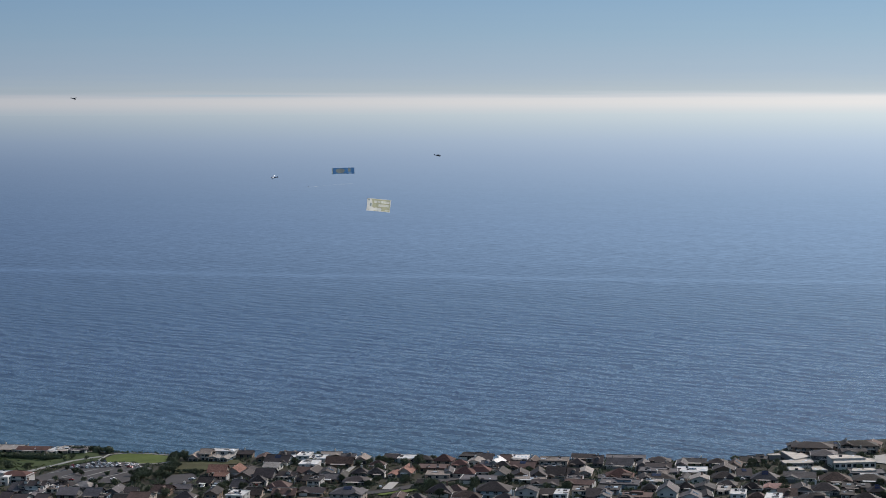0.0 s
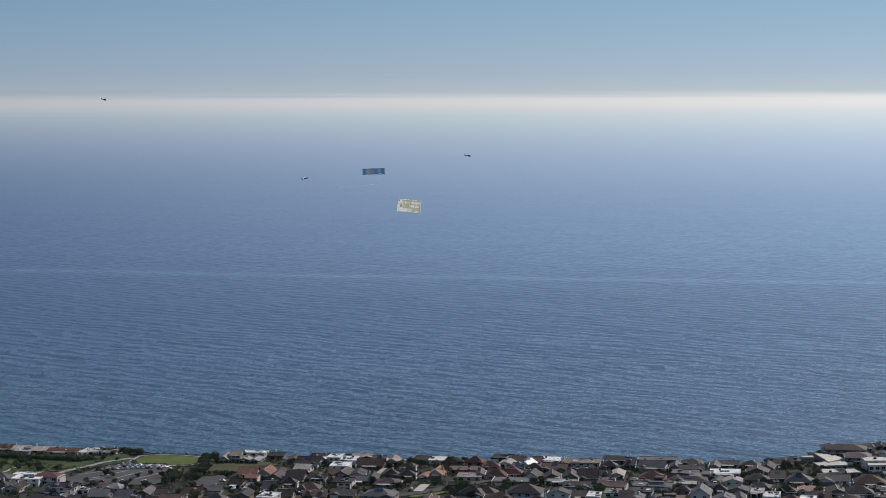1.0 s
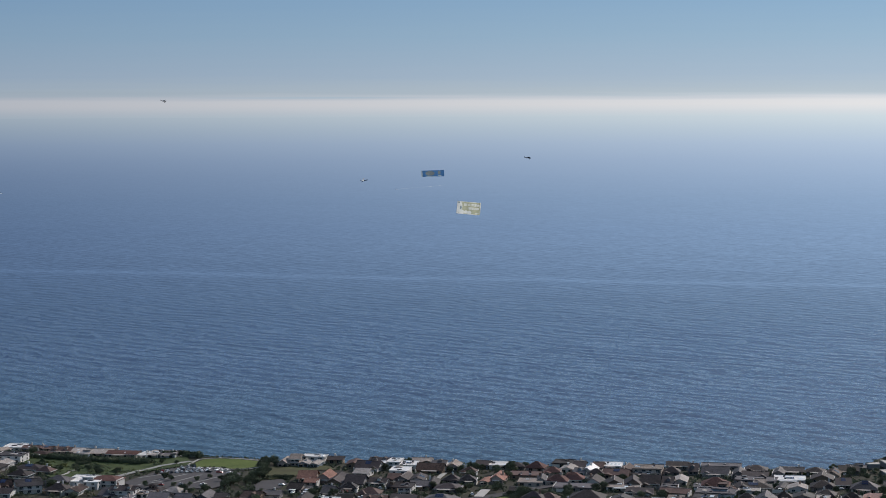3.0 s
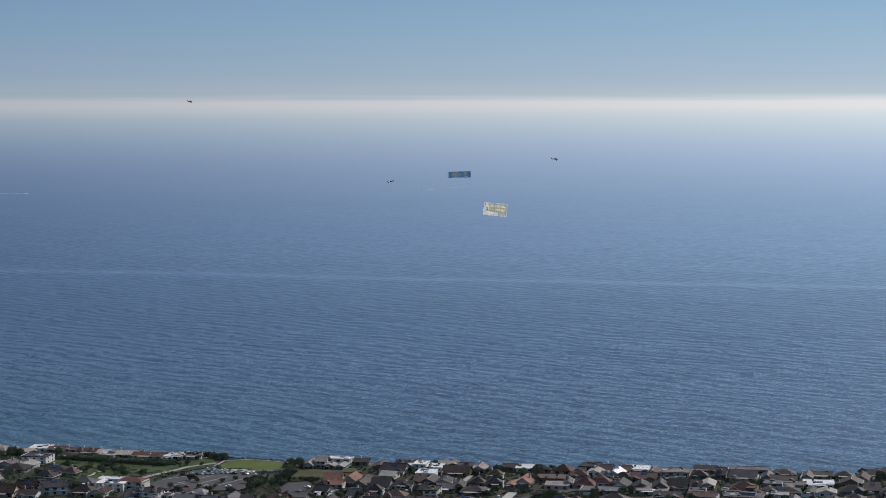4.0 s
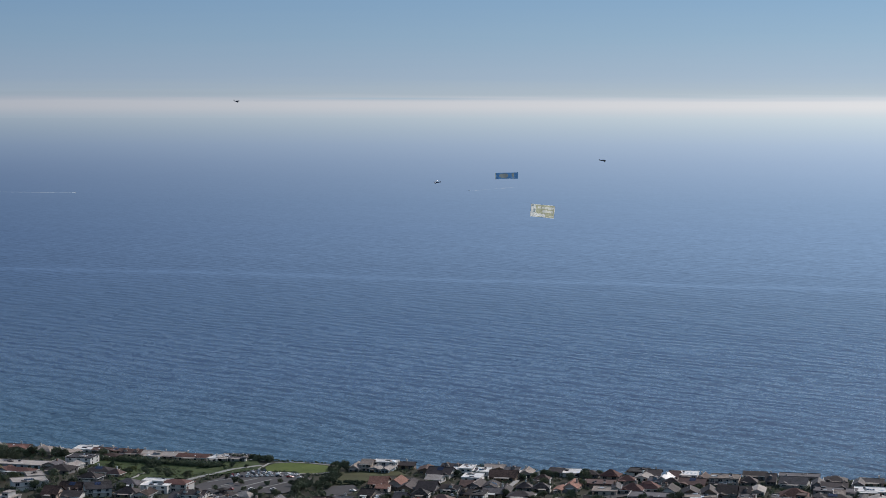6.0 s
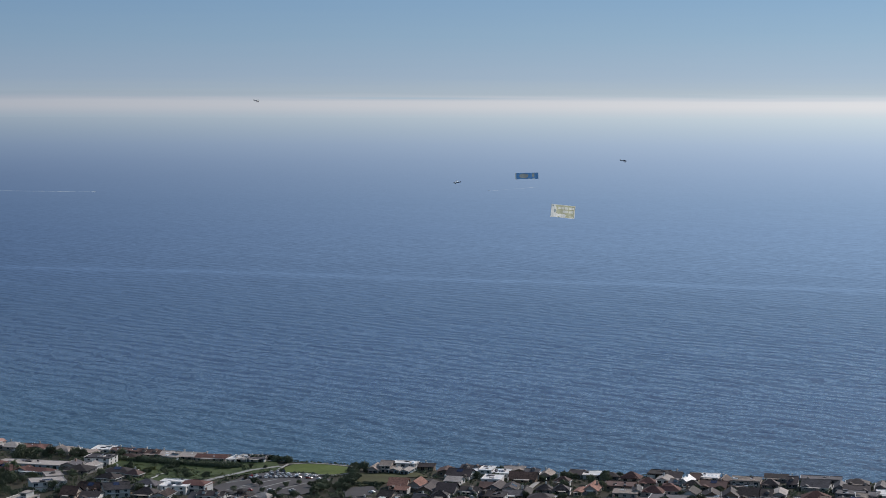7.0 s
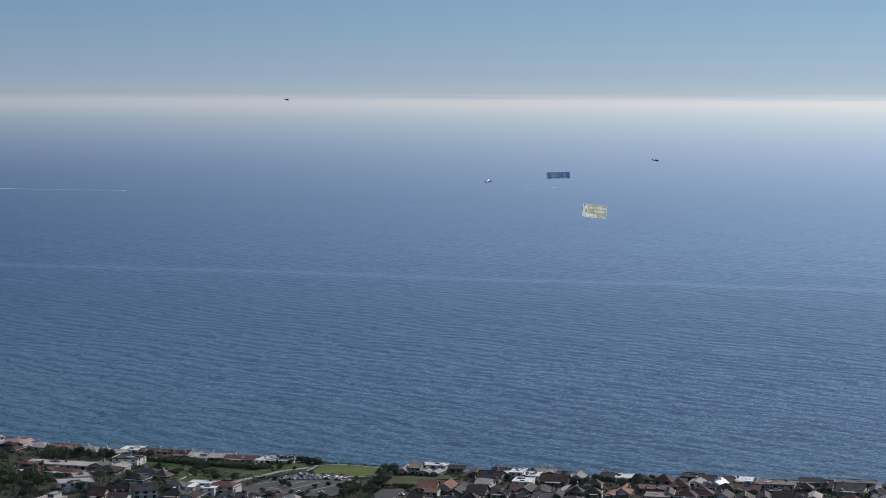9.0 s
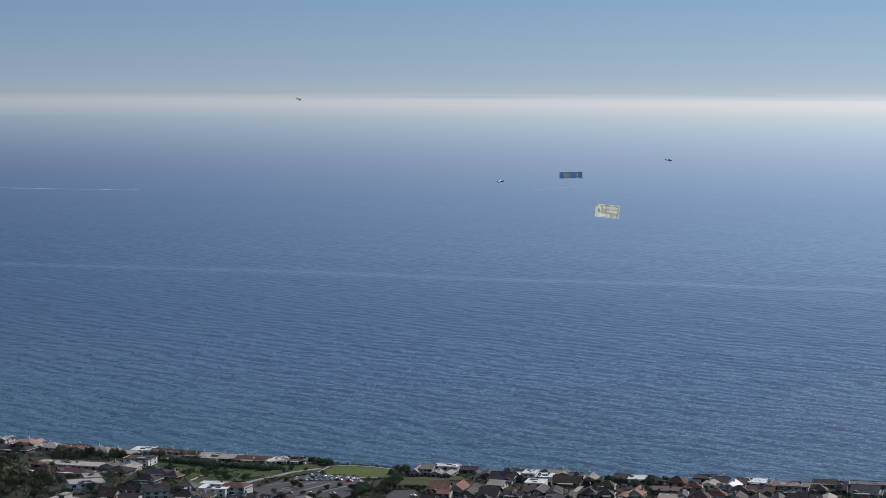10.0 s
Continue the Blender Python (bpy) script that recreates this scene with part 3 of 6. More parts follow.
def gable_roof(bm, x0, x1, y0, y1, z, rise, along_x=True, over=0.9, thick=0.24):
    """Two slabs that meet at a ridge."""
    x0, x1, y0, y1 = x0 - over, x1 + over, y0 - over, y1 + over
    if along_x:
        m = (y0 + y1) / 2
        for ya in (y0, y1):
            pts = [(x0, ya, z), (x1, ya, z), (x1, m, z + rise), (x0, m, z + rise)]
            solid(bm, [(x, y, h - thick) for x, y, h in pts] + pts, [(3, 2, 1, 0), (4, 5, 6, 7), (0, 1, 5, 4), (1, 2, 6, 5), (2, 3, 7, 6), (3, 0, 4, 7)])
    else:
        m = (x0 + x1) / 2
        for xa in (x0, x1):
            pts = [(xa, y0, z), (m, y0, z + rise), (m, y1, z + rise), (xa, y1, z)]
            solid(bm, [(x, y, h - thick) for x, y, h in pts] + pts, [(3, 2, 1, 0), (4, 5, 6, 7), (0, 1, 5, 4), (1, 2, 6, 5), (2, 3, 7, 6), (3, 0, 4, 7)])


def gable_wall(bm, x0, x1, y0, y1, z, rise, along_x=True):
    """The triangles of wall under a gable roof, as a prism."""
    rise *= 0.93
    if along_x:
        m = (y0 + y1) / 2
        pts = [(x0, y0, z), (x0, y1, z), (x0, m, z + rise), (x1, y0, z), (x1, y1, z), (x1, m, z + rise)]
    else:
        m = (x0 + x1) / 2
        pts = [(x0, y0, z), (x1, y0, z), (m, y0, z + rise), (x0, y1, z), (x1, y1, z), (m, y1, z + rise)]
    solid(bm, pts, [(0, 1, 2), (3, 4, 5), (0, 1, 4, 3), (1, 2, 5, 4), (2, 0, 3, 5)])


def flat_roof(bm, x0, x1, y0, y1, z, over=0.35):
    """A slab with a low parapet round it."""
    x0, x1, y0, y1 = x0 - over, x1 + over, y0 - over, y1 + over
    box(bm, x0, x1, y0, y1, z - 0.25, z)
    for a, b, c, d in ((x0, x1, y0, y0 + .25), (x0, x1, y1 - .25, y1), (x0, x0 + .25, y0 + .25, y1 - .25), (x1 - .25, x1, y0 + .25, y1 - .25)):
        box(bm, a, b, c, d, z, z + 0.3)


def unit_mesh(key, build):
    if key not in SHARED:
        bm = bmesh.new()
        build(bm)
        me = bpy.data.meshes.new(key)
        bm.to_mesh(me)
        bm.free()
        SHARED[key] = me
    return SHARED[key]


def chimney_shape(bm):
    box(bm, -.55, .55, -.4, .4, -1.6, 1.5, 0.03)
    box(bm, -.65, .65, -.5, .5, 1.5, 1.68)
    box(bm, -.18, .18, -.18, .18, 1.68, 2.0)


def skylight_shape(bm):
    box(bm, -.5, .5, -.7, .7, -.1, .14, 0.03)


def vent_shape(bm):
    bmesh.ops.create_cone(bm, cap_ends=True, segments=8, radius1=.12, radius2=.12, depth=.9, matrix=pose(0, 0, .3))
    bmesh.ops.create_cone(bm, cap_ends=True, segments=8, radius1=.22, radius2=.1, depth=.2, matrix=pose(0, 0, .82))


def cooler_shape(bm):
    box(bm, -.7, .7, -.6, .6, 0, .95, 0.05)
    box(bm, -.5, .5, -.4, .4, .95, 1.05)


def panel_shape(bm):
    box(bm, -.48, .48, -.8, .8, .1, .15)


def garage_shape(bm):
    for i in range(4):
        box(bm, -2.4, 2.4, -.06, .04, i * .54, i * .54 + .5)
    box(bm, -2.55, 2.55, -.03, .05, -.02, 2.22)


def door_shape(bm):
    box(bm, -.5, .5, -.06, .04, 0, 2.05, 0.02)
    box(bm, -.62, -.5, -.09, .05, 0, 2.17)
    box(bm, .5, .62, -.09, .05, 0, 2.17)
    box(bm, -.5, .5, -.09, .05, 2.05, 2.17)


def house(x, y, w, d, turn, kind, roof, wall, storeys=1, solar=None, lift=0.0, pitch=1.0, lights=None):
    """A house in its plot: x, y its middle, w along the shore, d towards it; its front looks inland."""
    rng = random.Random(int(x * 31 + y * 17))
    own = random.Random(int(x * 13 + y * 7))
    HOUSES.append((x, y, w / 2, d / 2, radians(turn)))
    storey_word = "two-storey" if storeys == 2 else "one-storey"
    thing = tagged(new("house"), f"{storey_word} {WORDS[wall]} house with {WORDS[roof]}" if kind != "flat" else f"{storey_word} {WORDS[wall]} house with flat parapet roof",
                   "house", "houses of the coastal town")
    thing.matrix_basis = pose(x, y, ground_height(x, y) + 0.4 + lift, 0, 0, turn)
    x0, x1, y0, y1, eave = -w / 2, w / 2, -d / 2, d / 2, 2.4 if storeys == 1 else 5.0
    walls, top = bmesh.new(), bmesh.new()
    box(walls, x0, x1, y0, y1, -2.0 - lift, eave)
    rise = {"hip": 0.18, "gable": 0.16, "gable_end": 0.19, "flat": 0}[kind] * (min(w, d) if kind == "hip" else d if kind == "gable" else w)
    rise = min(rise * pitch, 4.6)
    if x < -200 and y > bluff(x) - 34:
        rise *= .6                                # long low roofs along the bluff
        if roof in (ROOF_BROWN, ROOF_TAN) and own.random() < .5:
            roof = own.choice((ROOF_PALE, ROOF_PINK, ROOF_TAN))
    if kind == "hip":
        hip_roof(top, x0, x1, y0, y1, eave + .05, rise)
    elif kind == "gable":
        gable_wall(walls, x0, x1, y0, y1, eave, rise)
        gable_roof(top, x0, x1, y0, y1, eave + .05, rise)
    elif kind == "gable_end":
        gable_wall(walls, x0, x1, y0, y1, eave, rise, False)
        gable_roof(top, x0, x1, y0, y1, eave + .05, rise, False)
    else:
        flat_roof(top, x0, x1, y0, y1, eave + .1)
    # a wing towards the street, under a roof of its own
    wing = None
    if w > 9.5 and rng.random() < 0.4 and kind != "gable_end":
        ww, wd = w * rng.uniform(0.32, 0.48), rng.uniform(1.5, 3.0)
        wx = x0 + ww / 2 if rng.random() < 0.5 else x1 - ww / 2
        wing = (wx - ww / 2 + .15, wx + ww / 2 - .15, y0 - wd, y0 + .3)
        we = min(eave, 2.4)
        box(walls, wing[0], wing[1], wing[2], wing[3], -2.0 - lift, we)
        if kind == "flat":
            flat_roof(top, wing[0], wing[1], wing[2], wing[3] - .35, we + .1)
        elif kind == "hip" and rng.random() < 0.5:
            hip_roof(top, wing[0], wing[1], wing[2], wing[3] + 2.5, we + .03, rise * 0.7)
        else:
            gable_wall(walls, wing[0], wing[1], wing[2], wing[3], we, ww * 0.2, False)
            gable_roof(top, wing[0], wing[1], wing[2], wing[3] + ww * .45, we + .03, ww * 0.2, False)
    part("wall", walls, wall, thing)
    roof_part = part("roof", top, roof, thing)
    if kind != "flat" and rng.random() < .4:
        o = 0.96
        for a, b_, c, e in ((x0 - o, x1 + o, y0 - o - .06, y0 - o + .02), (x1 + o - .02, x1 + o + .06, y0 - o, y1 + o) if x < 20 else (x0 - o - .06, x0 - o + .02, y0 - o, y1 + o)):
            if kind == "hip" or (kind == "gable" and b_ - a > 1) or (kind == "gable_end" and e - c > 1):
                part("gutter", box(bmesh.new(), a, b_, c, e, eave - .24, eave + .1), FASCIA, thing)
    # an upper room set back over part of the house
    if storeys == 1 and w > 11 and rng.random() < 0.12 and y < bluff(x) - 34:
        ux, uw = rng.uniform(x0 * .4, x1 * .4), w * rng.uniform(.3, .42)
        ub, ut = bmesh.new(), bmesh.new()
        box(ub, ux - uw / 2, ux + uw / 2, -d * .15, d * .38, eave, eave + 2.9)
        part("upper_wall", ub, wall, thing)
        if kind == "flat":
            flat_roof(ut, ux - uw / 2, ux + uw / 2, -d * .15, d * .38, eave + 3.0)
        else:
            hip_roof(ut, ux - uw / 2, ux + uw / 2, -d * .15, d * .38, eave + 2.95, uw * .18)
        part("upper_roof", ut, roof, thing)
        for k in (-.22, .22):
            window(thing, 1.6, 1.2, pose(ux + k * uw, -d * .15 - .02, eave + 1.2))
    # windows, doors
    for s in range(storeys):
        z = 0.7 + 2.5 * s
        n = max(2, round(w / 5.2))
        for i in range(n):
            px = x0 + w * (i + .5) / n + rng.uniform(-.3, .3)
            if s == 0 and wing and wing[0] - 1.2 < px < wing[1] + 1.2:
                continue
            big = rng.random() < 0.35
            window(thing, 2.4 if big else 1.6, 1.9 if big else 1.2, pose(px, y0 - .02, z - (.6 if big else 0)))
        m = max(1, round(d / 7))
        for i in range(m):
            py = y0 + d * (i + .5) / m
            window(thing, 1.6, 1.2, pose(x1 + .02, py, z, 0, 0, 90) if x < 20 else pose(x0 - .02, py, z, 0, 0, -90))
    if wing and wing[1] - wing[0] > 5.2 and rng.random() < .7:
        mesh_part("garage_door", unit_mesh("garage_door", garage_shape), TRIM, thing, "white panelled garage door", pose((wing[0] + wing[1]) / 2, wing[2] - .03, 0))
    elif wing:
        window(thing, 1.6, 1.2, pose((wing[0] + wing[1]) / 2, wing[2] - .02, .8))
    mesh_part("door", unit_mesh("door", door_shape), DARK_TRIM, thing, "dark front door", pose(0.35 * w * (1 if not wing or wing[0] < 0 else -1), y0 - .03, 0))
    # what stands on the roof
    slope = math.degrees(math.atan2(rise, d / 2)) if kind in ("gable", "hip") else 0
    by_sea = y > bluff(x) - 34
    if by_sea and x < -200 or kind != "flat" and rng.random() < .45:
        stack, stuff = ("white_chimney", WALL_WHITE) if by_sea else rng.choice((("brick_chimney", BRICK), ("white_chimney", WALL_WHITE), ("tan_chimney", WALL_TAN)))
        mesh_part("chimney", unit_mesh(stack, chimney_shape), stuff, thing, at=pose(rng.uniform(x0 * .7, x1 * .7), d * .12, eave + rise * .85))
    for i in range(rng.choice((0, 1, 1, 2)) if lights is None else lights):
        if kind == "flat" and lights:
            at = pose(x0 * .75 + w * .75 * i / (lights - 1), 0, eave + .12) @ Matrix.Diagonal((1.3, 3.2, 1, 1))
        elif kind == "flat":
            at = pose(rng.uniform(x0 * .7, x1 * .7), rng.uniform(y0 * .6, y1 * .6), eave + .12)
        elif kind == "gable" or (kind == "hip" and w > d):
            yy = rng.uniform(.3, .6)
            at = pose(rng.uniform(x0 * .35, x1 * .35), y0 * yy, eave + .05 + rise * (1 - yy) * d / (d + 1.2), slope)
        else:
            xx = rng.uniform(.3, .6)
            s2 = math.degrees(math.atan2(rise, w / 2))
            at = pose(x1 * xx, rng.uniform(y0 * .3, y1 * .3), eave + .05 + rise * (1 - xx) * w / (w + 1.2), 0, s2)
        mesh_part("skylight", unit_mesh("skylight", skylight_shape), GLAZE, thing, "pale domed skylight", at)
    for i in range(rng.choice((0, 1, 2))):
        mesh_part("vent_pipe", unit_mesh("vent_pipe", vent_shape), TRIM, thing, at=pose(rng.uniform(x0 * .5, x1 * .5), y1 * .3, eave + rise * .6))
    # gabled dormers or a flat roof room break up broad roofs
    if kind == "gable" and d > 9 and own.random() < .25:
        for k in ((-.28, .28) if w > 12 else (own.uniform(-.2, .2),)):
            body, cap = bmesh.new(), bmesh.new()
            zz = eave + rise * .38
            box(body, k * w - 1.1, k * w + 1.1, -d * .34, -d * .02, zz - .6, zz + 1.3)
            gable_wall(body, k * w - 1.1, k * w + 1.1, -d * .34, -d * .02, zz + 1.3, .7, False)
            gable_roof(cap, k * w - 1.1, k * w + 1.1, -d * .34, -d * .02, zz + 1.33, .7, False, .3, .15)
            part("dormer", body, wall, thing)
            part("dormer_roof", cap, roof, thing)
    if kind == "flat" and w > 9 and own.random() < .22:
        body, cap = bmesh.new(), bmesh.new()
        k = own.uniform(-.2, .2) * w
        box(body, k - w * .2, k + w * .2, d * .02, d * .4, eave, eave + 1.2)
        flat_roof(cap, k - w * .2, k + w * .2, d * .02, d * .4, eave + 1.3, .2)
        part("upper_wall", body, wall, thing)
        part("upper_roof", cap, roof, thing)
    if kind == "flat" and not lights:
        for i in range(own.choice((2, 3, 4, 5))):
            u, v, a, b_ = own.uniform(x0 * .75, x1 * .75), own.uniform(y0 * .7, y1 * .7), own.uniform(.5, 1.7), own.uniform(.4, 2.4)
            stuff = own.choice((DARK_TRIM, ROOF_DARK, ROOF_GREY, GLAZE, ROOF_PALE))
            part("roof_hatch", box(bmesh.new(), u - a, u + a, v - b_, v + b_, eave + .08, eave + own.uniform(.3, .75), .05), stuff, thing)
    # ridge tiles, white party walls, a patio roof at the front, a balcony
    if kind == "gable" and own.random() < .6:
        part("ridge_cap", box(bmesh.new(), x0 - .6, x1 + .6, -.22, .22, eave + rise - .02, eave + rise + .16), ROOF_PALE if own.random() < .4 else roof, thing)
    elif kind == "gable_end" and own.random() < .6:
        part("ridge_cap", box(bmesh.new(), -.22, .22, y0 - .6, y1 + .6, eave + rise - .02, eave + rise + .16), ROOF_PALE if own.random() < .4 else roof, thing)
    if own.random() < .35:
        s = own.choice((-1, 1))
        part("side_wall", box(bmesh.new(), s * (w / 2 + .5) - .14, s * (w / 2 + .5) + .14, y0 - own.uniform(0, 3), y1 * own.uniform(.2, 1), -2 - lift, eave + own.uniform(.3, .9), .03), WALL_WHITE, thing)
    if storeys == 2:
        rail = bmesh.new()
        box(rail, x0 * .8, x1 * .8, y0 - 1.6, y0 - .02, 2.6, 2.8)
        box(rail, x0 * .8, x1 * .8, y0 - 1.6, y0 - 1.5, 3.6, 3.7)
        for i in range(9):
            k = x0 * .8 + (x1 - x0) * .8 * i / 8
            box(rail, k - .05, k + .05, y0 - 1.6, y0 - 1.5, 2.8, 3.6)
        part("balcony", rail, FASCIA, thing, "white balcony with railing")
    elif not wing and own.random() < .6:
        cover = bmesh.new()
        u, k = own.uniform(-.15, .15) * w, own.uniform(.2, .34) * w
        solid(cover, [(u - k, y0 - 3, 2.2), (u + k, y0 - 3, 2.2), (u + k, y0, 2.5), (u - k, y0, 2.5), (u - k, y0 - 3, 2.34), (u + k, y0 - 3, 2.34), (u + k, y0, 2.64), (u - k, y0, 2.64)],
              [(3, 2, 1, 0), (4, 5, 6, 7), (0, 1, 5, 4), (1, 2, 6, 5), (3, 0, 4, 7)])
        for s in (-1, 1):
            box(cover, u + s * (k - .1) - .07, u + s * (k - .1) + .07, y0 - 2.95, y0 - 2.8, -1.5 - lift, 2.22)
        part("patio_cover", cover, own.choice((FASCIA, ROOF_PALE, ROOF_TAN)), thing, "pale patio roof on posts")
    # low cross-gable to one side, lower than the main roof
    if kind in ("hip", "gable") and w > 9 and own.random() < .55:
        s = own.choice((-1, 1))
        cap, body = bmesh.new(), bmesh.new()
        xa, xb = sorted((s * w * .18, s * w * .46))
        gable_wall(body, xa, xb, y0 + .2, y1 - .3, eave, (xb - xa) * .3, False)
        gable_roof(cap, xa, xb, y0 - .1, y1 - .2, eave + .07, (xb - xa) * .3, False)
        part("gable_wall", body, wall, thing)
        part("cross_roof", cap, roof, thing)
    if kind == "flat" and rng.random() < .7:
        mesh_part("rooftop_unit", unit_mesh("rooftop_unit", cooler_shape), ROOF_GREY, thing, at=pose(rng.uniform(x0 * .5, x1 * .5), y1 * .4, eave + .1))
    if solar is None:
        solar = rng.random() < .14
    if solar and w > 8:
        cols = max(3, int(w * .3))
        for r in range(2):
            for c in range(cols):
                if kind == "flat":
                    at = pose((c - cols / 2 + .5) * 1.05, y0 * .3 + r * 1.9, eave + .35, 8)
                elif kind == "gable_end":
                    s2 = math.degrees(math.atan2(rise, w / 2))
                    xx = x1 * .2 + r * 1.75 + .6
                    at = pose(xx, (c - cols / 2 + .5) * 1.0, eave + .08 + rise * (1 - xx / (x1 + .6)), 0, s2, 0) @ pose(0, 0, 0, 0, 0, 90)
                else:
                    yy = y0 * .35 - .4 + r * 1.68
                    at = pose((c - cols / 2 + .5) * 1.0, yy, eave + .08 + rise * (1 + yy / (d / 2 + .6)), slope)
                mesh_part("solar_panel", unit_mesh("solar_panel", panel_shape), SOLAR, thing, at=at)
    return thing


house(-274.6, 1297.6, 18.1, 12.5, -12, "hip", ROOF_RED, WALL_WHITE, 2, solar=False)
house(-293.1, 1323.0, 17.8, 10.0, -8, "flat", ROOF_WHITE, WALL_WHITE, 1, solar=False)
house(-264.0, 1256.7, 8.9, 17.0, -11, "gable", ROOF_GREY, WALL_WHITE, 1, pitch=1.25)
house(-255.4, 1256.1, 15.3, 13.0, -8, "gable", ROOF_DARK, WALL_WHITE, 2)
house(-250.7, 1235.0, 4.9, 17.0, -7, "gable_end", ROOF_GREY, WALL_WHITE, 1, pitch=1.25)
house(-242.3, 1262.3, 7.2, 17.0, -14, "flat", ROOF_TAN, WALL_WHITE, 1, solar=False)
house(-239.7, 1270.9, 14.0, 10.5, -15, "hip", ROOF_DARK, WALL_GREY, 1)
house(-230.2, 1238.9, 11.1, 17.0, -5, "gable", ROOF_GREY, WALL_GREY, 1, pitch=1.25)
house(-226.3, 1267.7, 11.1, 9.0, -12, "hip", ROOF_PALE, WALL_GREY, 1, pitch=1.5)
house(-213.9, 1233.8, 9.0, 16.0, -12, "gable", ROOF_GREY, WALL_GREY, 1, pitch=1.5)
house(-208.2, 1233.8, 6.9, 17.0, -3, "flat", ROOF_DARK, WALL_BLUE, 1)
house(-203.3, 1246.8, 8.4, 16.5, -9, "gable_end", ROOF_GREY, WALL_GREY, 1, pitch=1.75)
house(-193.1, 1245.5, 6.6, 14.0, -5, "gable", ROOF_DARK, WALL_GREY, 1)
house(-180.4, 1213.2, 10.2, 17.0, -9, "flat", ROOF_TAN, WALL_TAN, 2, solar=False)
house(-242.7, 1221.2, 6.5, 15.0, -7, "gable", ROOF_DARK, WALL_BROWN, 1)
house(-264.5, 1223.8, 5.9, 15.5, -13, "gable", ROOF_DARK, WALL_BROWN, 1, pitch=1.25)
house(-255.4, 1218.0, 7.9, 16.5, -7, "gable", ROOF_DARK, WALL_WHITE, 1)
house(-194.2, 1217.1, 8.5, 16.5, -5, "gable", ROOF_DARK, WALL_BROWN, 1)
house(-174.1, 1246.6, 11.1, 17.0, -9, "gable", ROOF_BROWN, WALL_BROWN, 1, pitch=1.25)
house(-163.7, 1259.1, 10.9, 11.5, -6, "gable", ROOF_GREY, WALL_GREY, 1)
house(-156.6, 1219.8, 11.9, 10.5, -7, "hip", ROOF_DARK, WALL_GREY, 1, pitch=2.0)
house(-150.6, 1283.0, 8.3, 15.0, -14, "gable", ROOF_DARK, WALL_TAN, 1, pitch=1.25)
house(-140.1, 1223.7, 7.8, 17.0, -6, "gable_end", ROOF_DARK, WALL_BROWN, 2, pitch=1.5)
house(-141.8, 1276.1, 7.9, 16.0, -8, "flat", ROOF_GREY, WALL_GREY, 1)
house(-124.9, 1218.6, 10.2, 17.0, -11, "flat", ROOF_WHITE, WALL_WHITE, 2, solar=True)
house(-128.6, 1267.0, 6.3, 15.5, -15, "gable", ROOF_GREY, WALL_GREY, 1, pitch=1.5)
house(-118.2, 1284.3, 10.4, 9.0, -5, "hip", ROOF_GREY, WALL_WHITE, 1, pitch=2.0)
house(-103.3, 1264.3, 12.7, 10.5, -9, "hip", ROOF_BROWN, WALL_BROWN, 1, pitch=1.75)
house(-97.5, 1236.1, 13.4, 15.5, -6, "gable", ROOF_BROWN, WALL_BROWN, 1, pitch=1.25)
house(-116.0, 1237.2, 8.6, 17.0, -4, "gable", ROOF_DARK, WALL_TAN, 1, pitch=1.25)
house(-172.0, 1393.8, 6.8, 16.0, -6, "gable_end", ROOF_TAN, WALL_TAN, 1, solar=False, pitch=2.0)
house(-164.3, 1397.0, 6.8, 15.0, -4, "gable", ROOF_TAN, WALL_TAN, 2, solar=False)
house(-152.8, 1405.2, 16.2, 11.0, -10, "flat", ROOF_WHITE, WALL_WHITE, 2, solar=False)
house(-158.4, 1391.1, 6.8, 11.0, -5, "gable_end", ROOF_PALE, WALL_BLUE, 1)
house(-149.8, 1391.1, 5.2, 17.0, -10, "gable_end", ROOF_PALE, WALL_BLUE, 1, pitch=1.25)
house(-140.7, 1410.2, 14.7, 11.5, -4, "gable", ROOF_DARK, WALL_BROWN, 1)
house(-123.5, 1390.0, 9.8, 15.5, -4, "gable_end", ROOF_BROWN, WALL_BROWN, 1)
house(-112.2, 1373.9, 15.8, 16.0, -14, "gable", ROOF_DARK, WALL_WHITE, 1, pitch=1.5)
house(-114.3, 1349.7, 9.5, 14.0, -13, "gable", ROOF_PALE, WALL_WHITE, 1)
house(-106.9, 1404.0, 13.1, 11.5, -12, "gable", ROOF_DARK, WALL_GREY, 1)
house(-148.8, 1328.9, 11.2, 16.0, -3, "gable", ROOF_TERRACOTTA, WALL_TAN, 1, solar=False, pitch=1.5)
house(-136.6, 1324.2, 10.8, 17.0, -10, "gable_end", ROOF_TERRACOTTA, WALL_TAN, 1, solar=False, pitch=2.0)
house(-144.2, 1309.0, 7.7, 10.5, -7, "gable", ROOF_TERRACOTTA, WALL_TAN, 1, solar=False)
house(-129.0, 1334.6, 7.9, 8.5, -11, "gable_end", ROOF_DARK, WALL_WHITE, 1)
house(-128.8, 1308.6, 10.6, 15.0, -9, "gable_end", ROOF_DARK, WALL_BROWN, 1, pitch=1.5)
house(-115.4, 1306.9, 11.3, 17.0, -10, "gable", ROOF_DARK, WALL_GREY, 1, pitch=1.75)
house(-101.1, 1309.7, 10.6, 13.5, -11, "gable", ROOF_DARK, WALL_WHITE, 1)
house(-103.2, 1389.8, 7.0, 17.0, -8, "flat", ROOF_WHITE, WALL_WHITE, 1, solar=False)
house(-95.3, 1384.7, 8.2, 16.0, -8, "flat", ROOF_WHITE, WALL_WHITE, 2, solar=False)
house(-85.2, 1371.6, 10.7, 17.0, -4, "flat", ROOF_WHITE, WALL_WHITE, 2, solar=True)
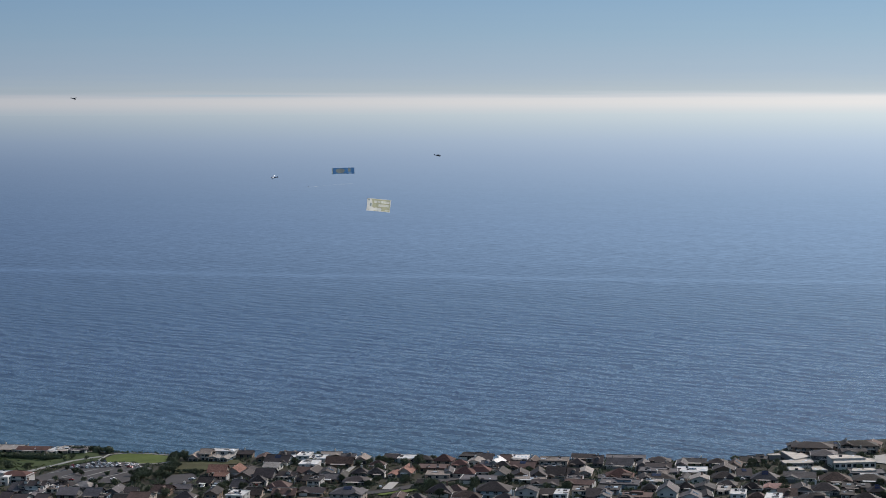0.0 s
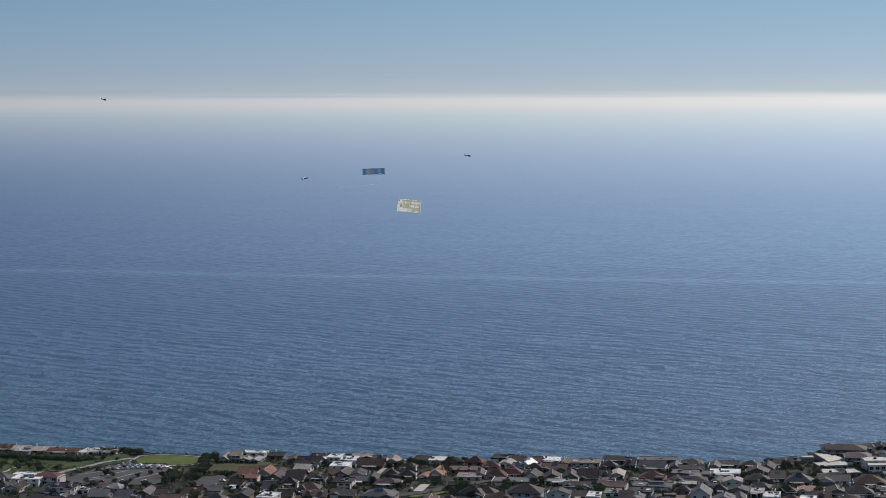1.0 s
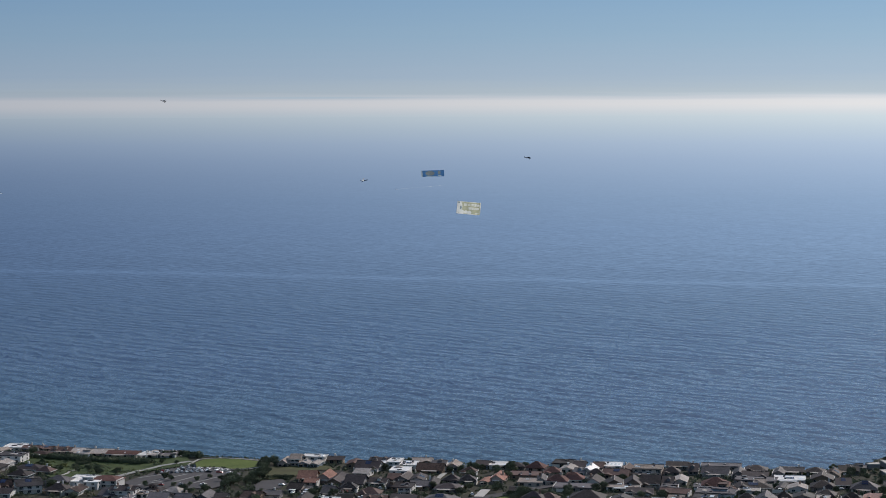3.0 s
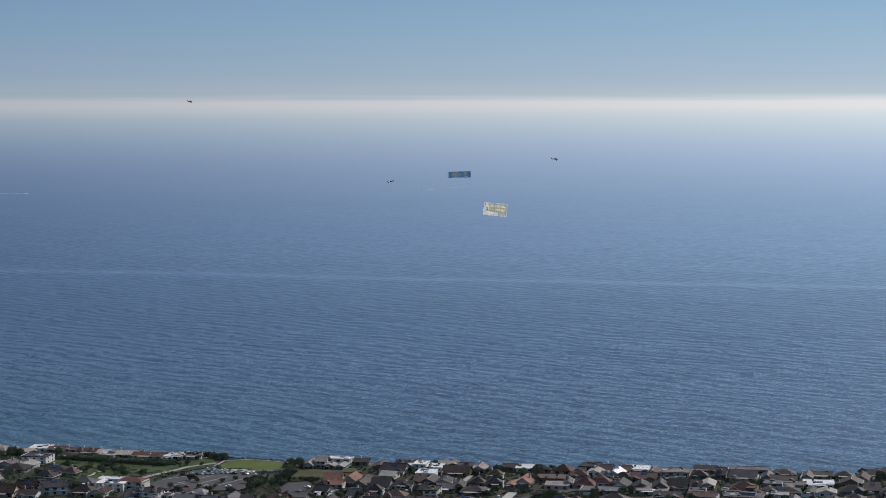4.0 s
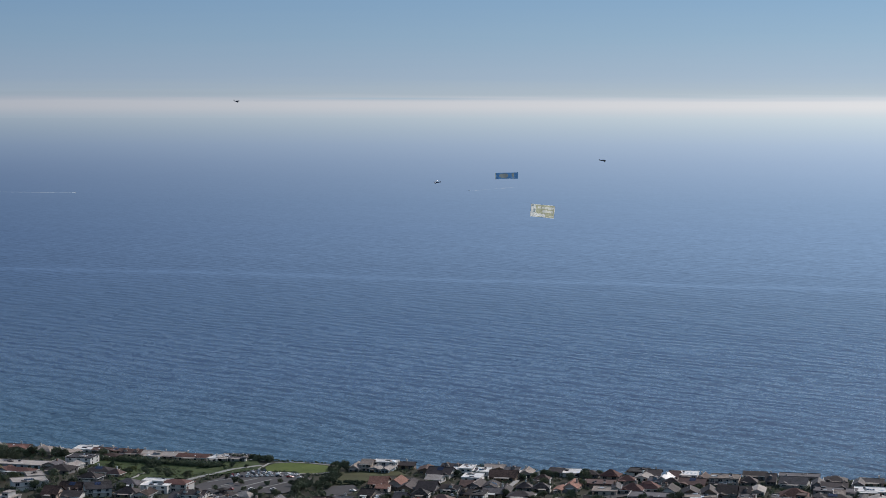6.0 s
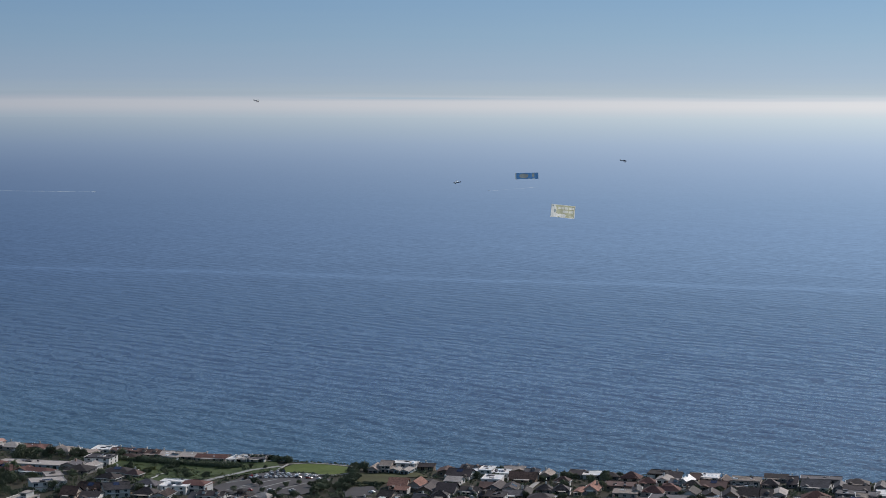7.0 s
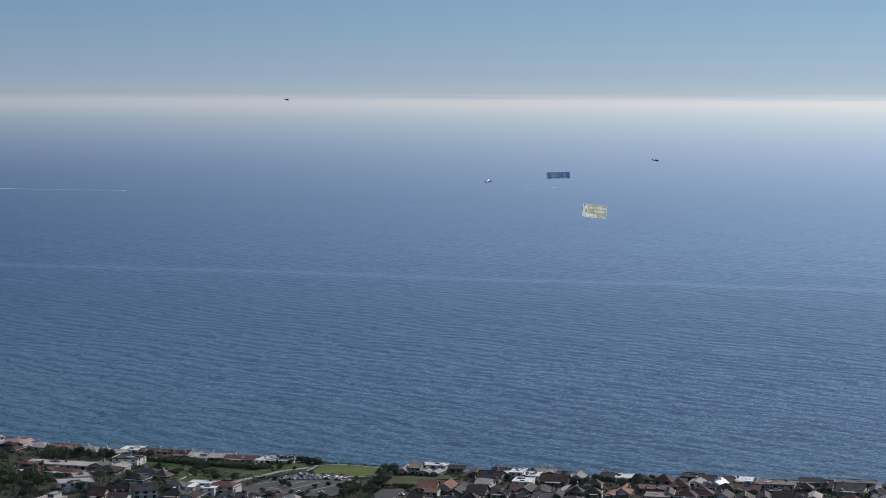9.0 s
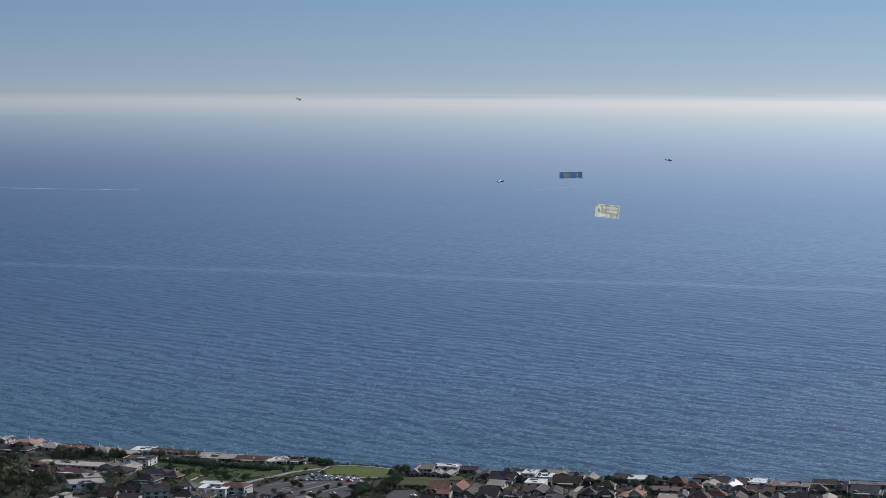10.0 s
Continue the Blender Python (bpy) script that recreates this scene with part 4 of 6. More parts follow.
house(-89.5, 1345.6, 12.0, 17.0, -7, "flat", ROOF_WHITE, WALL_WHITE, 2, solar=False)
house(-78.1, 1403.6, 13.0, 11.5, -4, "gable", ROOF_TAN, WALL_BROWN, 1, solar=False)
house(-70.3, 1365.2, 17.2, 15.5, -5, "gable", ROOF_BROWN, WALL_BROWN, 1, pitch=1.5)
house(-65.7, 1394.1, 9.1, 9.5, -3, "gable", ROOF_GREY, WALL_GREY, 1)
house(-55.6, 1380.7, 7.8, 15.5, -7, "gable_end", ROOF_TAN, WALL_TAN, 1, solar=False, pitch=1.75)
house(-85.7, 1325.7, 8.5, 17.0, -13, "gable_end", ROOF_DARK, WALL_GREY, 1, pitch=1.5)
house(-76.5, 1323.3, 8.5, 17.0, -5, "gable_end", ROOF_DARK, WALL_WHITE, 1, solar=True, pitch=1.25)
house(-66.2, 1303.8, 6.9, 17.0, -3, "gable_end", ROOF_DARK, WALL_GREY, 1, solar=True, pitch=2.0)
house(-73.5, 1298.2, 11.9, 15.0, -4, "gable", ROOF_GREY, WALL_BROWN, 1)
house(-81.1, 1275.1, 7.8, 17.0, -8, "flat", ROOF_DARK, WALL_WHITE, 2)
house(-91.9, 1325.9, 7.0, 17.0, -6, "gable", ROOF_BROWN, WALL_BROWN, 1)
house(-89.7, 1293.7, 6.8, 15.0, -12, "gable", ROOF_DARK, WALL_BROWN, 1)
house(-54.7, 1318.6, 10.0, 8.5, -5, "hip", ROOF_DARK, WALL_GREY, 1, pitch=2.0)
house(-55.5, 1285.0, 15.4, 12.5, -8, "hip", ROOF_DARK, WALL_GREY, 1, pitch=1.25)
house(-57.8, 1222.0, 18.9, 16.5, -12, "hip", ROOF_GREY, WALL_TAN, 2, solar=True, pitch=1.25)
house(-80.5, 1243.5, 14.8, 14.0, -14, "gable", ROOF_DARK, WALL_BROWN, 1)
house(-44.4, 1353.5, 9.5, 8.5, -5, "hip", ROOF_BROWN, WALL_GREY, 1, pitch=2.0)
house(-44.1, 1316.5, 10.7, 9.5, -3, "hip", ROOF_GREY, WALL_GREY, 1, pitch=2.0)
house(-35.7, 1389.7, 8.2, 13.0, -14, "gable", ROOF_DARK, WALL_BLUE, 1)
house(-24.9, 1388.5, 12.4, 17.0, -5, "flat", ROOF_WHITE, WALL_WHITE, 1, solar=False)
house(-24.6, 1324.7, 8.9, 17.0, -10, "gable_end", ROOF_TERRACOTTA, WALL_TAN, 1, solar=False, pitch=2.0)
house(-32.2, 1316.2, 4.8, 14.5, -13, "gable_end", ROOF_TERRACOTTA, WALL_TAN, 1, solar=False)
house(-13.7, 1382.8, 12.8, 10.5, -11, "hip", ROOF_DARK, WALL_GREY, 1)
house(-6.8, 1343.8, 19.4, 17.0, -6, "flat", ROOF_BROWN, WALL_BROWN, 1)
house(-3.6, 1314.2, 15.4, 17.0, -5, "flat", ROOF_TAN, WALL_TAN, 1, solar=False)
house(0.2, 1374.5, 12.0, 10.5, -14, "hip", ROOF_RED, WALL_TAN, 1, solar=False, pitch=2.0)
house(-12.3, 1278.4, 7.5, 10.0, -8, "gable", ROOF_DARK, WALL_GREY, 1)
house(-1.8, 1242.0, 15.5, 13.5, -14, "hip", ROOF_DARK, WALL_BROWN, 1, pitch=2.0)
house(-27.5, 1221.0, 7.7, 17.0, -6, "gable_end", ROOF_BROWN, WALL_TAN, 1)
house(-16.3, 1214.5, 9.7, 8.5, -11, "hip", ROOF_DARK, WALL_BROWN, 1, pitch=2.0)
house(10.9, 1355.2, 9.9, 8.5, -4, "hip", ROOF_RED, WALL_TAN, 1, solar=False, pitch=2.0)
house(3.6, 1321.9, 5.5, 17.0, -3, "gable_end", ROOF_GREY, WALL_WHITE, 1, pitch=2.0)
house(13.6, 1316.5, 12.8, 11.5, -9, "hip", ROOF_RED, WALL_TAN, 1, solar=False, pitch=2.0)
house(23.8, 1324.0, 13.7, 12.0, -3, "hip", ROOF_RED, WALL_TAN, 1, solar=False, pitch=2.0)
house(19.0, 1398.2, 13.3, 16.5, -11, "flat", ROOF_DARK, WALL_GREY, 1)
house(21.9, 1370.3, 8.9, 13.5, -14, "gable_end", ROOF_PALE, WALL_WHITE, 1)
house(29.8, 1381.9, 7.4, 15.5, -8, "gable", ROOF_DARK, WALL_BLUE, 1, pitch=1.25)
house(35.5, 1361.3, 8.0, 17.0, -15, "gable_end", ROOF_WHITE, WALL_WHITE, 1, solar=False, pitch=2.0)
house(29.3, 1356.7, 6.5, 12.5, -13, "gable", ROOF_GREY, WALL_BLUE, 1)
house(42.4, 1378.7, 5.9, 15.0, -10, "gable", ROOF_BROWN, WALL_TAN, 1, pitch=1.25)
house(51.2, 1387.1, 13.9, 17.0, -8, "flat", ROOF_WHITE, WALL_WHITE, 1, solar=False, lights=5)
house(60.5, 1368.3, 6.6, 16.0, -13, "gable_end", ROOF_BROWN, WALL_BROWN, 1, pitch=2.0)
house(53.3, 1347.2, 16.2, 15.0, -14, "gable", ROOF_BROWN, WALL_BROWN, 1, pitch=1.25)
house(39.3, 1344.9, 10.9, 9.5, -5, "hip", ROOF_DARK, WALL_GREY, 1, pitch=2.0)
house(37.0, 1313.4, 9.9, 16.0, -11, "gable_end", ROOF_DARK, WALL_WHITE, 1, pitch=1.75)
house(49.9, 1308.1, 10.6, 15.0, -3, "gable_end", ROOF_DARK, WALL_BROWN, 1, pitch=1.5)
house(61.6, 1306.5, 10.5, 17.0, -4, "gable_end", ROOF_DARK, WALL_BROWN, 1, pitch=2.0)
house(73.4, 1310.9, 11.3, 17.0, -10, "gable", ROOF_DARK, WALL_BROWN, 1, pitch=1.75)
house(74.3, 1358.2, 18.9, 17.0, -9, "flat", ROOF_TAN, WALL_TAN, 2, solar=False)
house(70.1, 1350.4, 15.1, 12.5, -9, "flat", ROOF_TAN, WALL_TAN, 1, solar=False)
house(89.5, 1356.6, 10.3, 9.0, -7, "hip", ROOF_DARK, WALL_GREY, 1, pitch=2.0)
house(96.0, 1387.5, 14.4, 13.0, -8, "gable", ROOF_DARK, WALL_GREY, 1)
house(92.7, 1320.4, 8.5, 17.0, -8, "gable_end", ROOF_PALE, WALL_WHITE, 1, pitch=1.25)
house(84.2, 1310.3, 6.2, 16.0, -8, "gable", ROOF_DARK, WALL_GREY, 1, pitch=1.5)
house(54.8, 1295.1, 20.9, 14.0, -4, "flat", ROOF_TAN, WALL_WHITE, 1, solar=False)
house(24.5, 1294.4, 25.2, 16.5, -9, "flat", ROOF_GREY, WALL_GREY, 1)
house(30.5, 1233.5, 20.1, 16.5, -10, "hip", ROOF_DARK, WALL_BLUE, 2, pitch=1.5)
house(13.9, 1223.0, 17.3, 14.0, -6, "hip", ROOF_BROWN, WALL_BROWN, 1, pitch=1.25)
house(7.2, 1244.5, 11.4, 10.0, -12, "hip", ROOF_BROWN, WALL_BROWN, 1, pitch=2.0)
house(50.9, 1227.5, 12.6, 9.5, -11, "gable_end", ROOF_GREY, WALL_WHITE, 2)
house(63.3, 1235.7, 7.8, 15.5, -3, "gable", ROOF_DARK, WALL_WHITE, 1)
house(71.5, 1219.8, 7.4, 17.0, -9, "flat", ROOF_WHITE, WALL_WHITE, 2, solar=False)
house(83.6, 1232.4, 9.3, 17.0, -8, "flat", ROOF_TAN, WALL_WHITE, 2, solar=False)
house(86.2, 1273.6, 17.4, 13.0, -15, "gable", ROOF_BROWN, WALL_BROWN, 1)
house(64.3, 1274.1, 15.9, 13.0, -10, "gable", ROOF_DARK, WALL_GREY, 1)
house(83.9, 1293.7, 10.1, 17.0, -8, "flat", ROOF_GREY, WALL_GREY, 1)
house(36.9, 1210.9, 13.1, 11.5, -15, "hip", ROOF_DARK, WALL_BROWN, 1, pitch=1.75)
house(91.1, 1225.4, 7.1, 17.0, -8, "gable", ROOF_DARK, WALL_GREY, 1, pitch=1.5)
house(104.8, 1365.5, 5.8, 17.0, -7, "gable", ROOF_DARK, WALL_GREY, 1, pitch=1.5)
house(118.7, 1354.0, 16.7, 15.5, -14, "gable", ROOF_GREY, WALL_WHITE, 1, pitch=1.5)
house(125.2, 1386.5, 26.4, 13.0, -7, "flat", ROOF_GREY, WALL_GREY, 1)
house(133.4, 1349.5, 7.6, 17.0, -9, "gable_end", ROOF_GREY, WALL_GREY, 1, pitch=2.0)
house(146.4, 1367.8, 14.2, 12.5, -7, "hip", ROOF_DARK, WALL_GREY, 1, pitch=1.25)
house(143.1, 1342.8, 16.2, 14.0, -11, "gable", ROOF_DARK, WALL_GREY, 1)
house(113.6, 1302.2, 17.1, 15.0, -7, "hip", ROOF_RED, WALL_TAN, 1, solar=False, pitch=1.75)
house(105.4, 1296.6, 11.6, 14.0, -6, "flat", ROOF_GREY, WALL_WHITE, 1)
house(118.6, 1283.6, 14.3, 17.0, -15, "flat", ROOF_BROWN, WALL_BROWN, 1)
house(141.8, 1325.2, 25.9, 15.0, -14, "flat", ROOF_GREY, WALL_GREY, 1)
house(143.1, 1314.1, 7.0, 17.0, -7, "flat", ROOF_TAN, WALL_TAN, 1, solar=False)
house(136.3, 1294.0, 22.8, 13.5, -3, "hip", ROOF_DARK, WALL_GREY, 1)
house(111.6, 1274.2, 24.2, 16.0, -12, "flat", ROOF_GREY, WALL_BLUE, 1)
house(132.4, 1280.8, 12.9, 11.5, -10, "flat", ROOF_PALE, WALL_WHITE, 1)
house(128.0, 1250.4, 9.4, 8.0, -8, "hip", ROOF_DARK, WALL_GREY, 1, pitch=2.0)
house(136.3, 1225.6, 11.6, 17.0, -11, "gable_end", ROOF_GREY, WALL_WHITE, 2, pitch=2.0)
house(102.6, 1252.5, 14.0, 17.0, -11, "flat", ROOF_GREY, WALL_BLUE, 1)
house(97.1, 1224.7, 8.4, 16.0, -11, "gable_end", ROOF_GREY, WALL_WHITE, 1, pitch=1.25)
house(117.4, 1224.4, 17.8, 17.0, -11, "flat", ROOF_BROWN, WALL_BROWN, 1)
house(108.6, 1201.2, 12.3, 10.5, -8, "hip", ROOF_DARK, WALL_GREY, 1, pitch=2.0)
house(160.3, 1356.7, 6.5, 17.0, -11, "gable_end", ROOF_GREY, WALL_GREY, 1, pitch=1.75)
house(169.7, 1364.7, 15.0, 12.5, -10, "gable", ROOF_GREY, WALL_TAN, 1)
house(163.9, 1328.5, 19.4, 17.0, -6, "flat", ROOF_WHITE, WALL_WHITE, 1, solar=True)
house(155.1, 1297.6, 4.0, 17.0, -15, "gable_end", ROOF_GREY, WALL_WHITE, 1)
house(164.0, 1290.9, 11.2, 13.0, -8, "gable_end", ROOF_PALE, WALL_WHITE, 1)
house(150.8, 1254.8, 9.5, 8.5, -6, "hip", ROOF_DARK, WALL_GREY, 1, pitch=2.0)
house(162.6, 1254.5, 12.3, 13.0, -11, "gable_end", ROOF_GREY, WALL_GREY, 1)
house(149.7, 1218.7, 12.5, 14.0, -12, "gable_end", ROOF_GREY, WALL_WHITE, 1, pitch=1.25)
house(159.9, 1224.4, 6.4, 17.0, -5, "gable_end", ROOF_DARK, WALL_GREY, 1, pitch=1.5)
house(184.8, 1360.3, 11.2, 9.5, -12, "hip", ROOF_DARK, WALL_GREY, 1, pitch=1.5)
house(194.5, 1348.4, 8.8, 17.0, -13, "gable_end", ROOF_BROWN, WALL_TAN, 1, pitch=1.75)
house(185.0, 1329.6, 13.9, 14.0, -10, "gable_end", ROOF_DARK, WALL_BROWN, 1, pitch=1.25)
house(180.5, 1297.5, 14.2, 12.5, -7, "hip", ROOF_DARK, WALL_GREY, 1, pitch=1.5)
house(178.3, 1265.9, 11.0, 9.5, -14, "hip", ROOF_DARK, WALL_BROWN, 1, pitch=1.5)
house(173.8, 1249.2, 7.7, 17.0, -11, "flat", ROOF_PALE, WALL_WHITE, 1)
house(178.3, 1218.0, 8.9, 17.0, -11, "flat", ROOF_WHITE, WALL_WHITE, 2, solar=False)
house(207.6, 1368.5, 12.0, 16.0, -5, "gable", ROOF_DARK, WALL_GREY, 1)
house(214.5, 1379.5, 13.3, 13.0, -10, "flat", ROOF_GREY, WALL_GREY, 1)
house(194.9, 1309.0, 8.5, 17.0, -5, "gable", ROOF_DARK, WALL_GREY, 1, pitch=1.25)
house(206.0, 1290.9, 16.4, 14.5, -13, "hip", ROOF_GREY, WALL_WHITE, 1, pitch=1.75, lights=5)
house(229.4, 1298.6, 19.4, 16.5, -11, "gable", ROOF_GREY, WALL_WHITE, 1, lights=5)
house(249.4, 1284.3, 19.6, 16.5, -7, "hip", ROOF_BROWN, WALL_TAN, 1, pitch=1.5)
house(276.4, 1316.8, 22.4, 17.0, -4, "flat", ROOF_GREY, WALL_WHITE, 1)
house(272.2, 1286.2, 20.8, 16.5, -10, "hip", ROOF_DARK, WALL_GREY, 1)
house(207.6, 1253.8, 15.5, 13.0, -12, "hip", ROOF_PINK, WALL_TAN, 1, solar=False)
house(197.3, 1203.1, 8.8, 17.0, -14, "flat", ROOF_WHITE, WALL_WHITE, 2, solar=False)
house(191.4, 1250.4, 11.6, 10.0, -9, "hip", ROOF_DARK, WALL_GREY, 1, pitch=2.0)
house(189.7, 1217.2, 9.2, 8.0, -13, "hip", ROOF_BROWN, WALL_BROWN, 1, pitch=2.0)
house(221.8, 1246.1, 12.3, 15.5, -5, "gable_end", ROOF_DARK, WALL_GREY, 1, pitch=1.25)
house(234.8, 1243.0, 17.2, 14.0, -5, "hip", ROOF_DARK, WALL_GREY, 1, pitch=1.75)
house(257.8, 1258.8, 17.1, 17.0, -13, "flat", ROOF_DARK, WALL_BROWN, 1)
house(246.8, 1230.8, 7.7, 17.0, -12, "flat", ROOF_DARK, WALL_WHITE, 1)
house(266.3, 1238.1, 10.9, 9.5, -5, "hip", ROOF_DARK, WALL_BROWN, 1, pitch=2.0)
house(208.8, 1224.9, 10.6, 15.5, -7, "gable", ROOF_BROWN, WALL_BROWN, 1, pitch=1.5)
house(221.8, 1205.9, 18.0, 15.0, -5, "hip", ROOF_DARK, WALL_GREY, 1, pitch=1.5)
house(252.9, 1204.5, 16.0, 13.5, -11, "hip", ROOF_DARK, WALL_BROWN, 1, pitch=1.75)
house(-275.5, 1434.0, 6.6, 17.0, -13, "flat", ROOF_WHITE, WALL_WHITE, 1, solar=False)
house(-267.7, 1437.9, 11.5, 17.0, -11, "flat", ROOF_PALE, WALL_WHITE, 1)
house(-259.2, 1437.2, 12.2, 17.0, -5, "flat", ROOF_GREY, WALL_WHITE, 1)
house(-495.9, 1506.6, 16.0, 14.5, -12, "gable", ROOF_BROWN, WALL_WHITE, 1)
house(-470.3, 1490.4, 19.4, 17.0, -11, "hip", ROOF_PINK, WALL_TAN, 1, solar=False, pitch=1.25)
house(-467.4, 1456.8, 22.7, 14.5, -10, "hip", ROOF_DARK, WALL_BROWN, 1)
house(-446.4, 1472.0, 16.6, 14.5, -10, "hip", ROOF_PALE, WALL_TAN, 1, pitch=1.75)
house(-436.9, 1460.1, 7.1, 17.0, -10, "gable_end", ROOF_RED, WALL_WHITE, 1, solar=False, pitch=1.75)
house(-428.7, 1472.7, 17.0, 15.5, -4, "gable", ROOF_RED, WALL_TAN, 1, solar=False)
house(-405.1, 1459.1, 18.4, 16.5, -13, "hip", ROOF_TAN, WALL_TAN, 1, solar=False, pitch=1.25)
house(-386.5, 1446.7, 16.6, 14.0, -15, "hip", ROOF_BROWN, WALL_BROWN, 1, pitch=1.5)
house(-377.9, 1469.6, 13.8, 17.0, -4, "flat", ROOF_WHITE, WALL_WHITE, 1, solar=False)
house(-364.3, 1462.0, 10.2, 13.5, -4, "gable", ROOF_BROWN, WALL_BROWN, 1)
house(-352.5, 1460.2, 11.0, 11.5, -3, "gable", ROOF_BROWN, WALL_TAN, 1)
house(-350.1, 1433.9, 11.6, 10.0, -10, "hip", ROOF_BROWN, WALL_BROWN, 1, pitch=1.5)
house(-339.1, 1451.1, 14.1, 15.5, -4, "gable", ROOF_BROWN, WALL_TAN, 1, pitch=1.25)
house(-326.9, 1450.2, 10.9, 14.5, -4, "gable", ROOF_TAN, WALL_TAN, 1, solar=False)
house(-320.6, 1438.8, 12.6, 14.5, -12, "flat", ROOF_PALE, WALL_BLUE, 1)
house(-310.2, 1444.6, 19.4, 17.0, -6, "gable", ROOF_PALE, WALL_TAN, 1)
house(-291.9, 1438.0, 21.6, 16.5, -5, "gable", ROOF_RED, WALL_TAN, 1, solar=False)
house(-365.3, 1412.4, 17.5, 17.0, -7, "flat", ROOF_GREY, WALL_WHITE, 2)
house(-379.9, 1390.3, 10.9, 14.0, -9, "gable_end", ROOF_GREY, WALL_TAN, 1)
house(-366.7, 1386.9, 10.4, 16.0, -12, "gable_end", ROOF_PALE, WALL_WHITE, 1)
house(-341.7, 1367.8, 19.9, 14.5, -11, "hip", ROOF_DARK, WALL_BLUE, 1, solar=True)
house(-339.9, 1333.3, 13.9, 11.5, -12, "hip", ROOF_DARK, WALL_GREY, 1, pitch=1.5)
house(-327.8, 1353.0, 9.7, 8.5, -14, "hip", ROOF_BROWN, WALL_BROWN, 1, pitch=2.0)
house(-308.4, 1308.1, 14.6, 12.0, -8, "hip", ROOF_GREY, WALL_GREY, 1, pitch=1.5)
house(-320.9, 1276.1, 15.6, 16.0, 22, "gable", ROOF_GREY, WALL_WHITE, 2, pitch=1.25)
house(-285.8, 1292.6, 16.9, 17.0, -5, "flat", ROOF_WHITE, WALL_WHITE, 2, solar=False)
house(-338.3, 1286.7, 16.2, 15.5, -14, "gable", ROOF_BROWN, WALL_TAN, 1, pitch=1.5)
house(-346.4, 1266.5, 9.3, 16.0, -4, "gable", ROOF_BROWN, WALL_TAN, 1, pitch=1.75)
house(-371.4, 1299.5, 21.5, 17.0, 24, "flat", ROOF_PALE, WALL_WHITE, 2)
house(-374.7, 1324.9, 11.0, 17.0, 24, "flat", ROOF_PALE, WALL_TAN, 2)
house(-331.6, 1260.0, 11.0, 15.5, -4, "gable", ROOF_DARK, WALL_WHITE, 1)
house(-300.2, 1271.8, 14.2, 12.0, -4, "hip", ROOF_DARK, WALL_BROWN, 1, pitch=1.75)
house(-289.1, 1269.1, 9.9, 16.5, -8, "gable_end", ROOF_BROWN, WALL_WHITE, 1, pitch=1.25)
house(-370.9, 1247.2, 11.7, 17.0, -15, "flat", ROOF_PALE, WALL_WHITE, 1)
house(259.2, 1419.5, 27.0, 16.7, -11, "hip", ROOF_DARK, WALL_BROWN, 2)
house(260.3, 1380.6, 17.6, 17.0, -9, "hip", ROOF_GREY, WALL_GREY, 2)
house(293.1, 1427.0, 25.7, 14.2, -4, "hip", ROOF_DARK, WALL_TAN, 2)
house(287.0, 1414.7, 17.1, 9.1, 4, "gable", ROOF_GREY, WALL_WHITE, 1)
house(-181.6, 1208.3, 11.7, 17.0, -9, "gable", ROOF_BROWN, WALL_TAN, 2)
house(-421.2, 1365.5, 23.7, 15.4, -18, "hip", ROOF_RED, WALL_BLUE, 1)
house(-408.6, 1392.3, 46.9, 17.0, -9, "flat", ROOF_PALE, WALL_BLUE, 1)
house(-395.9, 1357.3, 25.1, 11.0, -14, "hip", ROOF_RED, WALL_BLUE, 1)
house(-368.9, 1369.8, 16.7, 17.0, -9, "hip", ROOF_DARK, WALL_GREY, 1)
house(324.6, 1364.8, 10.1, 9.7, -11, "hip", ROOF_GREY, WALL_GREY, 1)
house(318.6, 1408.4, 13.6, 11.5, -14, "hip", ROOF_DARK, WALL_BROWN, 1)
house(308.2, 1449.8, 12.3, 10.9, -17, "gable_end", ROOF_BROWN, WALL_TAN, 1)
house(281.1, 1443.0, 15.3, 11.1, -8, "gable", ROOF_GREY, WALL_TAN, 1)
house(321.4, 1392.2, 10.4, 10.4, -4, "gable_end", ROOF_DARK, WALL_WHITE, 1)
house(321.5, 1276.3, 13.7, 11.6, -6, "gable_end", ROOF_DARK, WALL_GREY, 1)
house(320.2, 1298.6, 12.4, 11.7, -15, "hip", ROOF_BROWN, WALL_GREY, 1)
house(324.1, 1333.8, 11.8, 10.4, -15, "hip", ROOF_DARK, WALL_GREY, 1)
house(252.4, 1442.5, 12.5, 10.2, -5, "gable_end", ROOF_GREY, WALL_WHITE, 1)
house(322.9, 1427.1, 15.5, 11.0, -9, "hip", ROOF_BROWN, WALL_TAN, 1)
house(322.9, 1351.6, 15.8, 9.8, -3, "hip", ROOF_BROWN, WALL_GREY, 1)
house(324.2, 1317.2, 12.0, 10.1, -5, "gable", ROOF_BROWN, WALL_BROWN, 1)
house(320.8, 1378.2, 10.9, 9.8, -4, "hip", ROOF_BROWN, WALL_TAN, 1)
house(323.5, 1231.6, 10.7, 9.9, -14, "hip", ROOF_DARK, WALL_TAN, 1)
house(-505.0, 1488.3, 9.3, 10.5, -12, "hip", ROOF_TAN, WALL_TAN, 1)


